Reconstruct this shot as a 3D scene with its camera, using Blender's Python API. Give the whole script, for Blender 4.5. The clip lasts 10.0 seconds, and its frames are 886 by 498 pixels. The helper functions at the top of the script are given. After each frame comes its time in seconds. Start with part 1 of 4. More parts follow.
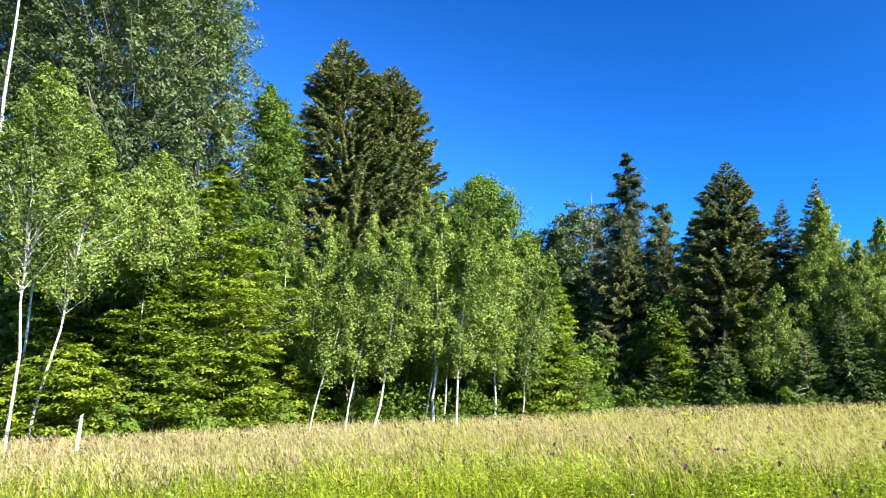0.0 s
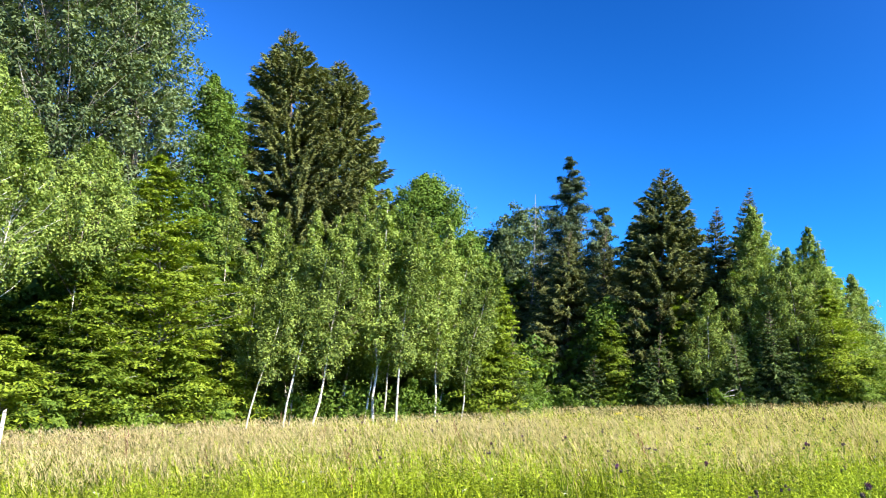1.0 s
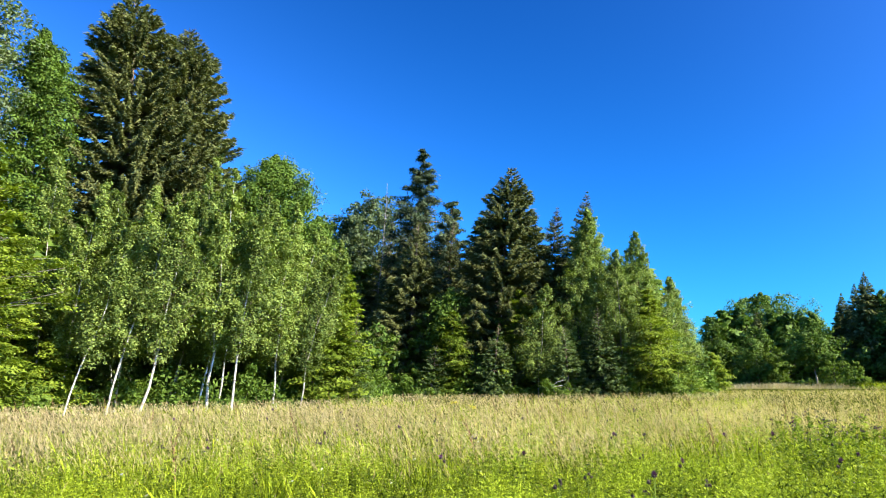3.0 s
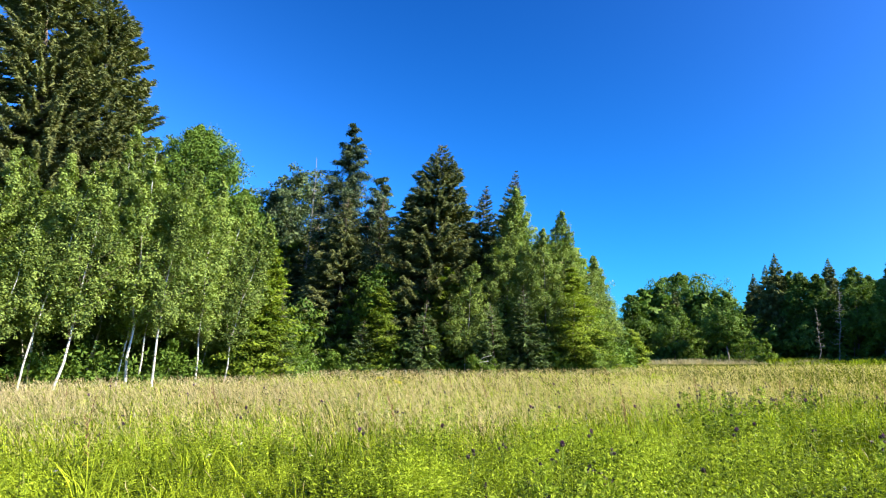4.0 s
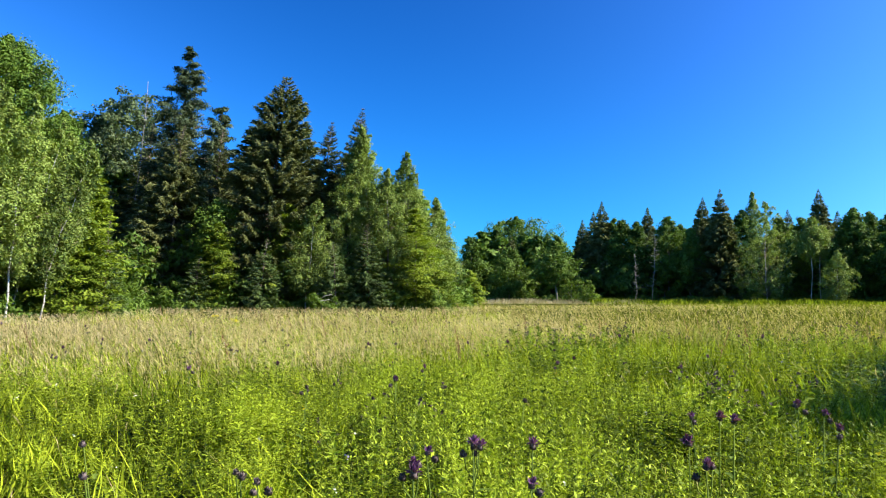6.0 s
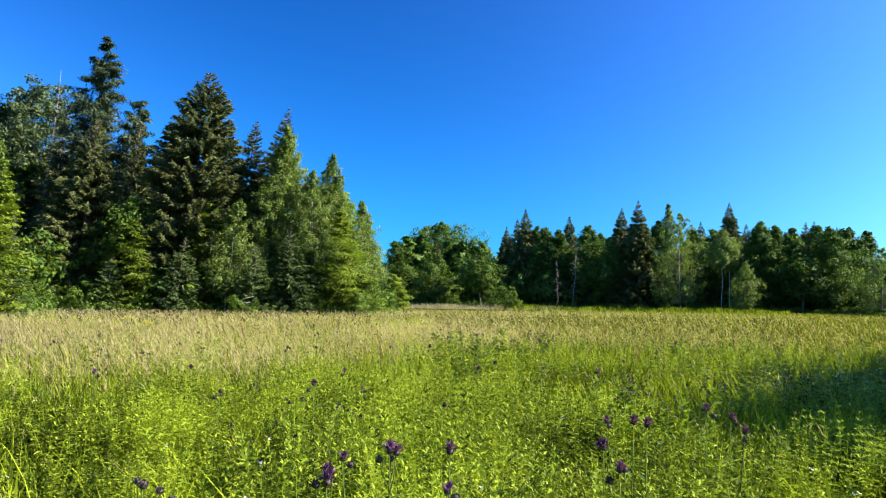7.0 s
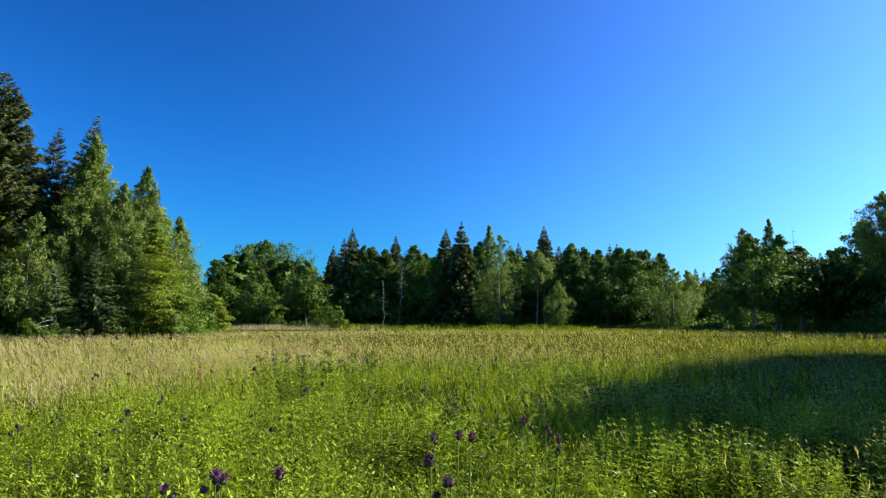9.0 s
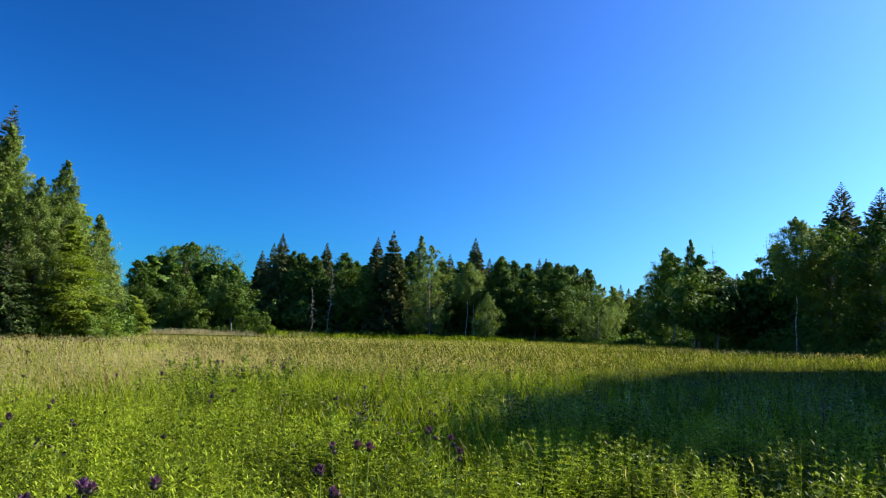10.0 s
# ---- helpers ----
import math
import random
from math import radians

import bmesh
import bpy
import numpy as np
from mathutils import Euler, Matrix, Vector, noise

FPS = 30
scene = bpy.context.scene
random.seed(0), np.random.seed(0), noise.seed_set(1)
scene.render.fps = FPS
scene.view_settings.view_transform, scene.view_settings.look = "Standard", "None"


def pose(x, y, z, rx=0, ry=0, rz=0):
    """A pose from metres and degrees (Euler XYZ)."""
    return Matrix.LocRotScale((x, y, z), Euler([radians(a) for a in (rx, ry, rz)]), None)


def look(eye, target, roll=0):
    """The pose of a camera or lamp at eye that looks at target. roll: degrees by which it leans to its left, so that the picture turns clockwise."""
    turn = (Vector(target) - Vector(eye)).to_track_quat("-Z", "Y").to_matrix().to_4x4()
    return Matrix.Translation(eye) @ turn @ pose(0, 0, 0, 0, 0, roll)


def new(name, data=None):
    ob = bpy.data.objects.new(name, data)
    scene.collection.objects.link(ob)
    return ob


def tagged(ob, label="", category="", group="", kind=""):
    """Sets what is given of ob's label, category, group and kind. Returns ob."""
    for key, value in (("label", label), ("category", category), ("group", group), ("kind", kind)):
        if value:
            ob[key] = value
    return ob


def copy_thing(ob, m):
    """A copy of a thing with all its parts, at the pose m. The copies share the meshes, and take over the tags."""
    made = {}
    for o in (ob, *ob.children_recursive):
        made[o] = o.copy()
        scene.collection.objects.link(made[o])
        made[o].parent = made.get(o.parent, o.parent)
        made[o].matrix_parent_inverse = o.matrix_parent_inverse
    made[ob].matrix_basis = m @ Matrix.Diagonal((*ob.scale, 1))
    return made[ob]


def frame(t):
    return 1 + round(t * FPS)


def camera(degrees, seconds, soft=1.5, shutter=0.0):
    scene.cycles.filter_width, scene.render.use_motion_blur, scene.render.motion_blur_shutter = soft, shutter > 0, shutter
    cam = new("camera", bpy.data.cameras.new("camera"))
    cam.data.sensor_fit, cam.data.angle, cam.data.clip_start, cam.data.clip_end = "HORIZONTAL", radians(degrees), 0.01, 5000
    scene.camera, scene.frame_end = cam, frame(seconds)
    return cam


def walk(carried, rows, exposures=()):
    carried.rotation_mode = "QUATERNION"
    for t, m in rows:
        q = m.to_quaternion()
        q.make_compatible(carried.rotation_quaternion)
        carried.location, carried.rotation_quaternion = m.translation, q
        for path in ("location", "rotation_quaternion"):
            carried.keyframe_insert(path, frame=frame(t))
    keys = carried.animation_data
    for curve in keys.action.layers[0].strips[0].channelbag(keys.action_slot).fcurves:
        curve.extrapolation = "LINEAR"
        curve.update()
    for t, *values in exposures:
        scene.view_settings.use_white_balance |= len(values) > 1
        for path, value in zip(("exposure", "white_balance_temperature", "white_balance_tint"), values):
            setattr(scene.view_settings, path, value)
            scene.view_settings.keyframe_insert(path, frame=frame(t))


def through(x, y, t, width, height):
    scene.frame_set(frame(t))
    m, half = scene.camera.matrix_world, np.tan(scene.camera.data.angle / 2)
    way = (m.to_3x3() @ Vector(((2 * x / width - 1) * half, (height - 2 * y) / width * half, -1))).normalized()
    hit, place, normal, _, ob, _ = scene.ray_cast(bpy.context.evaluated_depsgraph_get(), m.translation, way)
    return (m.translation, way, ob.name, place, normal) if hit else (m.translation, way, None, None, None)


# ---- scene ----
cam = camera(62.63, 10.0, soft=1.1)
PATH = [
    (0, pose(-0.150, 0.177, 1.575, 101.40, 1.60, 0.00)),
    (0.5, pose(-0.147, 0.158, 1.574, 101.38, 1.26, -1.86)),
    (1, pose(-0.122, 0.175, 1.585, 101.15, 1.04, -4.57)),
    (1.5, pose(-0.110, 0.179, 1.578, 100.74, 0.76, -7.42)),
    (2, pose(-0.105, 0.170, 1.582, 100.52, 0.38, -10.50)),
    (2.5, pose(-0.105, 0.108, 1.586, 100.41, 0.61, -13.40)),
    (3, pose(-0.050, 0.018, 1.640, 100.02, 0.22, -16.69)),
    (4.5, pose(0.005, -0.117, 1.616, 96.87, 0.16, -25.17)),
    (5, pose(0.017, -0.129, 1.614, 95.46, -0.07, -28.52)),
    (5.5, pose(0.030, -0.109, 1.615, 93.97, -0.03, -31.54)),
    (7, pose(0.096, -0.057, 1.602, 93.85, -1.06, -40.49)),
    (7.5, pose(0.108, -0.072, 1.605, 94.18, -1.07, -43.30)),
    (8, pose(0.121, -0.072, 1.607, 94.46, -1.10, -46.15)),
    (8.5, pose(0.089, -0.075, 1.609, 94.86, -1.18, -49.52)),
    (9, pose(0.036, -0.083, 1.614, 95.52, -0.33, -54.05)),
    (9.5, pose(0.058, -0.105, 1.611, 95.75, -0.85, -57.58)),
    (10, pose(0.185, -0.169, 1.601, 96.39, -1.78, -59.51)),
]

walk(cam, PATH, [(0, 1.82), (2.5, 1.70), (4.3, 1.60), (5.2, 1.44), (7, 1.46), (8.5, 1.20), (10, 0.97)])

# ---- sky and sun ----
SUN_AZ, SUN_EL = 131.0, 36.0          # degrees clockwise from +y, and above the horizon
world = bpy.data.worlds.new("sky")
scene.world = world
world.use_nodes = True
wn, wl = world.node_tree.nodes, world.node_tree.links
sky = wn.new("ShaderNodeTexSky")
sky.sky_type, sky.sun_disc = "NISHITA", False
sky.sun_elevation, sky.sun_rotation = radians(SUN_EL), radians(SUN_AZ)
sky.air_density, sky.dust_density, sky.ozone_density = 1.0, 0.6, 3.0
deep = wn.new("ShaderNodeGamma")          # a clear, deep summer sky
deep.inputs["Gamma"].default_value = 1.45
tint = wn.new("ShaderNodeMix")
tint.data_type, tint.blend_type = "RGBA", "MULTIPLY"
tint.inputs["Factor"].default_value = 1.0
tint.inputs["B"].default_value = (0.168, 0.462, 0.84, 1)
wl.new(sky.outputs[0], deep.inputs["Color"])
wl.new(deep.outputs[0], tint.inputs["A"])
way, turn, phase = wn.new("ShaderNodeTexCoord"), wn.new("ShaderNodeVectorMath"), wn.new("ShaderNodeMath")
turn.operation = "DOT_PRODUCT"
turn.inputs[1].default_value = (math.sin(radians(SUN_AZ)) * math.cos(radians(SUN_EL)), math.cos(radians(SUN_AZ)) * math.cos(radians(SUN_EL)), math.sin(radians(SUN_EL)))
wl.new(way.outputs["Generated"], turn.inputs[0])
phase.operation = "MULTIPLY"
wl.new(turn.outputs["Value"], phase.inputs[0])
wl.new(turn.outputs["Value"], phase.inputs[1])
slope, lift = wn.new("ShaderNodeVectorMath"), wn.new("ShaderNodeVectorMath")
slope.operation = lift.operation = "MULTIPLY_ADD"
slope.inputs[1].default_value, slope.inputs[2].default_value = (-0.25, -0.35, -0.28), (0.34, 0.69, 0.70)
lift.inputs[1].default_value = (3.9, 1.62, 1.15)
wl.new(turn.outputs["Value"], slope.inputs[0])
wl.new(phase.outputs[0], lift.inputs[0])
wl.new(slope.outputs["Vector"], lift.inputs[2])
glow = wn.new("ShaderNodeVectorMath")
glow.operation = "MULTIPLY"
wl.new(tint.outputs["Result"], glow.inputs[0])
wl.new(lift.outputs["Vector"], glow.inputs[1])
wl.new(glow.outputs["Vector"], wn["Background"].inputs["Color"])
wn["Background"].inputs["Strength"].default_value = 0.065

sun = new("sun", bpy.data.lights.new("sun", "SUN"))
sun.data.energy, sun.data.angle, sun.data.color = 5.0, radians(0.5), (1.0, 0.91, 0.74)
sa, se = radians(SUN_AZ), radians(SUN_EL)
sun.matrix_world = look((0, 0, 60), (-math.sin(sa) * math.cos(se), -math.cos(sa) * math.cos(se), 60 - math.sin(se)))

# ---- materials ----


def material(name):
    m = bpy.data.materials.new(name)
    m.use_nodes = True
    nodes = m.node_tree.nodes
    return m, nodes, m.node_tree.links, nodes["Principled BSDF"]


def ramp(nodes, links, value, stops):
    r = nodes.new("ShaderNodeValToRGB")
    while len(r.color_ramp.elements) < len(stops):
        r.color_ramp.elements.new(0.5)
    for e, (p, c) in zip(r.color_ramp.elements, stops):
        e.position, e.color = p, (*c, 1)
    links.new(value, r.inputs["Fac"])
    return r.outputs["Color"]


def leaf_material(name, dark, light, through=0.35, rough=0.6, patch=0.6, gloss=0.1, shift=0.0, vary=0.45, drift=1.0):
    """Foliage: each leaf takes a shade between dark and light, drifting over the crown; some light passes through."""
    m, nodes, links, bsdf = material(name)
    geo, info = nodes.new("ShaderNodeNewGeometry"), nodes.new("ShaderNodeObjectInfo")
    co = nodes.new("ShaderNodeTexCoord")
    tex = nodes.new("ShaderNodeTexNoise")
    tex.inputs["Scale"].default_value, tex.inputs["Detail"].default_value = patch, 3
    links.new(co.outputs["Object"], tex.inputs["Vector"])
    a = nodes.new("ShaderNodeMath")
    a.operation = "MULTIPLY_ADD"
    links.new(geo.outputs["Random Per Island"], a.inputs[0])
    a.inputs[1].default_value = vary
    wide = nodes.new("ShaderNodeMath")
    wide.operation = "MULTIPLY_ADD"
    links.new(tex.outputs["Fac"], wide.inputs[0])
    wide.inputs[1].default_value, wide.inputs[2].default_value = drift, 0.5 - 0.5 * drift
    links.new(wide.outputs[0], a.inputs[2])
    b = nodes.new("ShaderNodeMath")
    b.operation = "MULTIPLY_ADD"
    links.new(info.outputs["Random"], b.inputs[0])
    b.inputs[1].default_value = 0.9 - vary
    links.new(a.outputs[0], b.inputs[2])
    c = nodes.new("ShaderNodeMath")
    links.new(b.outputs[0], c.inputs[0])
    c.inputs[1].default_value = shift
    mid = tuple((p + q) / 2 for p, q in zip(dark, light))
    col = ramp(nodes, links, c.outputs[0], [(0.35, dark), (0.85, mid), (1.25 / 1.3, light)])
    links.new(col, bsdf.inputs["Base Color"])
    bsdf.inputs["Roughness"].default_value = rough
    bsdf.inputs["Specular IOR Level"].default_value = gloss
    tr = nodes.new("ShaderNodeBsdfTranslucent")
    warm = nodes.new("ShaderNodeMix")
    warm.data_type, warm.blend_type = "RGBA", "MULTIPLY"
    warm.inputs["Factor"].default_value = 1
    links.new(col, warm.inputs["A"])
    warm.inputs["B"].default_value = (1.15, 1.28, 0.52, 1)
    links.new(warm.outputs["Result"], tr.inputs["Color"])
    mix = nodes.new("ShaderNodeMixShader")
    mix.inputs["Fac"].default_value = through
    links.new(bsdf.outputs[0], mix.inputs[1])
    links.new(tr.outputs[0], mix.inputs[2])
    links.new(mix.outputs[0], nodes["Material Output"].inputs["Surface"])
    return m


def bark_material(name, stops, scale, stretch, bump=0.4, rough=0.85):
    m, nodes, links, bsdf = material(name)
    co, mp = nodes.new("ShaderNodeTexCoord"), nodes.new("ShaderNodeMapping")
    mp.inputs["Scale"].default_value = stretch
    links.new(co.outputs["Object"], mp.inputs["Vector"])
    tex = nodes.new("ShaderNodeTexNoise")
    tex.inputs["Scale"].default_value, tex.inputs["Detail"].default_value = scale, 6
    tex.inputs["Roughness"].default_value = 0.65
    links.new(mp.outputs[0], tex.inputs["Vector"])
    links.new(ramp(nodes, links, tex.outputs["Fac"], stops), bsdf.inputs["Base Color"])
    bsdf.inputs["Roughness"].default_value = rough
    bp = nodes.new("ShaderNodeBump")
    bp.inputs["Strength"].default_value, bp.inputs["Distance"].default_value = bump, 0.03
    links.new(tex.outputs["Fac"], bp.inputs["Height"])
    links.new(bp.outputs[0], bsdf.inputs["Normal"])
    return m


LEAF = {
    "birch": leaf_material("birch_leaf", (0.045, 0.076, 0.017), (0.225, 0.295, 0.064), gloss=0.12, through=0.26),
    "aspen": leaf_material("aspen_leaf", (0.024, 0.045, 0.017), (0.135, 0.18, 0.072), through=0.25, rough=0.55, gloss=0.15, patch=0.9),
    "hornbeam": leaf_material("hornbeam_leaf", (0.04, 0.078, 0.008), (0.19, 0.25, 0.023), through=0.28),
    "oak": leaf_material("oak_leaf", (0.026, 0.056, 0.008), (0.10, 0.165, 0.024), through=0.22),
    "spruce": leaf_material("spruce_needle", (0.032, 0.043, 0.015), (0.136, 0.152, 0.05), through=0.16, rough=0.65, gloss=0.12),
    "young": leaf_material("young_spruce_needle", (0.028, 0.05, 0.018), (0.14, 0.20, 0.06), through=0.2, rough=0.65),
    "pine": leaf_material("pine_needle", (0.03, 0.05, 0.024), (0.10, 0.13, 0.06), through=0.12, rough=0.55),
    "bush": leaf_material("bush_leaf", (0.045, 0.09, 0.012), (0.14, 0.21, 0.03), through=0.35),
}
BARK = {
    "birch": bark_material("birch_bark", [(0.36, (0.05, 0.045, 0.04)), (0.47, (0.50, 0.47, 0.42)), (0.8, (0.70, 0.68, 0.63))], 3.0, (1.2, 1.2, 3.5), 0.2, 0.6),
    "grey": bark_material("grey_bark", [(0.3, (0.09, 0.08, 0.065)), (0.7, (0.28, 0.26, 0.22))], 6.0, (2, 2, 0.4)),
    "brown": bark_material("brown_bark", [(0.3, (0.06, 0.045, 0.035)), (0.7, (0.22, 0.16, 0.12))], 6.0, (2, 2, 0.5)),
    "orange": bark_material("pine_bark", [(0.3, (0.16, 0.07, 0.035)), (0.7, (0.42, 0.22, 0.11))], 5.0, (2, 2, 0.6)),
    "dead": bark_material("dead_wood", [(0.3, (0.12, 0.11, 0.10)), (0.7, (0.32, 0.29, 0.26))], 6.0, (3, 3, 0.4)),
}
GRASS = leaf_material("grass_blade", (0.025, 0.052, 0.005), (0.38, 0.46, 0.032), shift=-0.08, gloss=0.0, rough=0.7, through=0.3, patch=0.8, vary=0.5, drift=1.8)
HERB = leaf_material("herb_leaf", (0.012, 0.032, 0.003), (0.325, 0.41, 0.032), shift=-0.12, gloss=0.09, rough=0.45, through=0.27, patch=1.1, vary=0.65, drift=2.2)
SEDGE = leaf_material("sedge_blade", (0.03, 0.05, 0.006), (0.235, 0.255, 0.03), shift=-0.08, gloss=0.0, rough=0.8, through=0.3, patch=0.5, vary=0.5, drift=1.6)
REED = leaf_material("dry_reed", (0.26, 0.22, 0.13), (0.44, 0.38, 0.24), through=0.3, patch=0.4, rough=0.8, gloss=0.0, vary=0.4)
STRAW = leaf_material("dry_grass_head", (0.40, 0.31, 0.165), (0.62, 0.50, 0.285), through=0.45, patch=0.25, rough=0.8, gloss=0.0, vary=0.3)
THISTLE_GREEN = leaf_material("thistle_green", (0.05, 0.09, 0.014), (0.14, 0.20, 0.03), through=0.3, patch=3)
CLUMP_GREEN = leaf_material("clump_leaf", (0.045, 0.085, 0.009), (0.27, 0.35, 0.04), through=0.35, patch=3)
PURPLE = leaf_material("purple_floret", (0.04, 0.016, 0.045), (0.16, 0.065, 0.17), through=0.3, patch=8)
DARK_BUD = leaf_material("dark_bud", (0.035, 0.027, 0.027), (0.13, 0.10, 0.095), through=0.05, patch=20, gloss=0.1, rough=0.8)
YELLOW = leaf_material("yellow_petal", (0.55, 0.42, 0.01), (0.75, 0.62, 0.03), through=0.3, patch=8)
LILAC = leaf_material("lilac_petal", (0.20, 0.18, 0.42), (0.42, 0.38, 0.65), through=0.3, patch=8)
WHITE = leaf_material("white_petal", (0.55, 0.55, 0.5), (0.8, 0.8, 0.76), through=0.3, patch=8)

m, nodes, links, bsdf = material("meadow_soil")
co = nodes.new("ShaderNodeTexCoord")
t1, t2 = nodes.new("ShaderNodeTexNoise"), nodes.new("ShaderNodeTexNoise")
t1.inputs["Scale"].default_value, t1.inputs["Detail"].default_value = 0.12, 6
t2.inputs["Scale"].default_value, t2.inputs["Detail"].default_value = 9, 5
for tx in (t1, t2):
    links.new(co.outputs["Object"], tx.inputs["Vector"])
mx = nodes.new("ShaderNodeMix")
mx.data_type, mx.blend_type = "RGBA", "MULTIPLY"
mx.inputs["Factor"].default_value = 0.8
links.new(ramp(nodes, links, t1.outputs["Fac"], [(0.35, (0.035, 0.05, 0.008)), (0.65, (0.075, 0.08, 0.014))]), mx.inputs["A"])
links.new(ramp(nodes, links, t2.outputs["Fac"], [(0.3, (0.35, 0.35, 0.3)), (0.7, (1, 1, 1))]), mx.inputs["B"])
links.new(mx.outputs["Result"], bsdf.inputs["Base Color"])
bsdf.inputs["Roughness"].default_value = 1.0
bsdf.inputs["Specular IOR Level"].default_value = 0.0
bp = nodes.new("ShaderNodeBump")
bp.inputs["Distance"].default_value = 0.08
links.new(t2.outputs["Fac"], bp.inputs["Height"])
links.new(bp.outputs[0], bsdf.inputs["Normal"])
SOIL = m

# ---- helpers for meshes ----


def smooth(a, b, x):
    x = np.clip((x - a) / (b - a), 0, 1)
    return x * x * (3 - 2 * x)


def gz(x, y):
    """Height of the ground: level, with a slight rise under the wood to the east."""
    return 0.4 * smooth(20, 70, x) * (1 - smooth(25, 75, y))


def quad_mesh(name, v, mat, tri=False):
    """A mesh of loose four-cornered (or three-cornered) faces; v is (n, corners, 3)."""
    k = 3 if tri else 4
    n = v.shape[0]
    me = bpy.data.meshes.new(name)
    me.vertices.add(n * k)
    me.vertices.foreach_set("co", np.ascontiguousarray(v, dtype=np.float32).ravel())
    me.loops.add(n * k)
    me.loops.foreach_set("vertex_index", np.arange(n * k, dtype=np.int32))
    me.polygons.add(n)
    me.polygons.foreach_set("loop_start", np.arange(0, n * k, k, dtype=np.int32))
    me.polygons.foreach_set("loop_total", np.full(n, k, dtype=np.int32))
    me.update(calc_edges=True)
    me.materials.append(mat)
    return me


def faces_mesh(name, verts, faces, mat):
    me = bpy.data.meshes.new(name)
    me.from_pydata([tuple(p) for p in verts], [], faces)
    me.update()
    me.polygons.foreach_set("use_smooth", np.ones(len(me.polygons), dtype=bool))
    me.materials.append(mat)
    return me


def unit(a):
    return a / np.maximum(np.linalg.norm(a, axis=-1, keepdims=True), 1e-9)


def tubes(paths, sides=6):
    """Verts and faces of tapered tubes; each path is (points (n, 3), radii (n,))."""
    vs, fs, base = [], [], 0
    ang = np.arange(sides) * 2 * math.pi / sides
    for pts, rad in paths:
        pts, rad = np.asarray(pts, float), np.asarray(rad, float)
        d = unit(np.gradient(pts, axis=0))
        ref = np.where(np.abs(d[:, 2:3]) > 0.9, np.array([[1.0, 0, 0]]), np.array([[0, 0, 1.0]]))
        u = unit(np.cross(d, ref))
        w = np.cross(d, u)
        ring = pts[:, None] + rad[:, None, None] * (np.cos(ang)[None, :, None] * u[:, None] + np.sin(ang)[None, :, None] * w[:, None])
        vs.append(ring.reshape(-1, 3))
        n = len(pts)
        for i in range(n - 1):
            for j in range(sides):
                k = (j + 1) % sides
                fs.append((base + i * sides + j, base + i * sides + k, base + (i + 1) * sides + k, base + (i + 1) * sides + j))
        fs.append(tuple(base + (n - 1) * sides + j for j in range(sides)))
        base += n * sides
    return np.concatenate(vs), fs


def part(name, me, parent, label=""):
    ob = new(name, me)
    ob.parent = parent
    return tagged(ob, label) if label else ob


def leaf_quads(c, size, rng, toward, spread=1.0, slim=0.62, along=None, leaf3=False):
    """Folded leaf-shaped quads at the points c, facing toward (n, 3) with a random spread."""
    n = len(c)
    nor = unit(toward + spread * rng.normal(size=(n, 3)))
    u = unit(np.cross(nor, rng.normal(size=(n, 3)))) if along is None else unit(along + 0.25 * rng.normal(size=(n, 3)))
    w = unit(np.cross(nor, u))
    s = (size * rng.uniform(0.65, 1.3, n))[:, None]
    if leaf3:
        return np.stack([c - u * s * 0.5 + w * s * slim * 0.5, c - u * s * 0.5 - w * s * slim * 0.5, c + u * s * 0.5], axis=1)
    fold = nor * s * 0.14
    return np.stack([c - u * s * 0.5, c + w * s * slim * 0.5 + fold, c + u * s * 0.5, c - w * s * slim * 0.5 + fold], axis=1)


def profile(shape, s):
    if shape == "birch":
        return np.where(s < 0.35, 0.62 + 0.38 * s / 0.35, np.maximum(0, 1 - (s - 0.35) / 0.65) ** 0.78)
    if shape == "pine":
        return np.where(s < 0.25, 0.55 + 1.8 * s, np.maximum(0.0, 1 - (s - 0.25) / 0.75) ** 0.62)
    if shape == "oval":
        return np.sqrt(np.maximum(0, 1 - (1.75 * s - 0.85) ** 2))
    if shape == "round":
        return np.maximum(0, 1 - np.abs(2 * s - 0.9) ** 2.4) ** 0.6
    return np.maximum(0.0, 1 - s) ** 0.8


SEED, COARSE = [10], [1.0]


def seeded():
    SEED[0] += 1
    return np.random.default_rng(SEED[0])


def trunk_path(h, lean, rng, n=9, wob=0.12):
    s = np.linspace(0, 1, n)
    bend = np.cumsum(rng.normal(size=(n, 2)) * wob, axis=0)
    bend -= bend[0] + (bend[-1] - bend[0]) * s[:, None]
    return np.stack([lean[0] * s ** 1.2 + bend[:, 0], lean[1] * s ** 1.2 + bend[:, 1], h * s], axis=1)


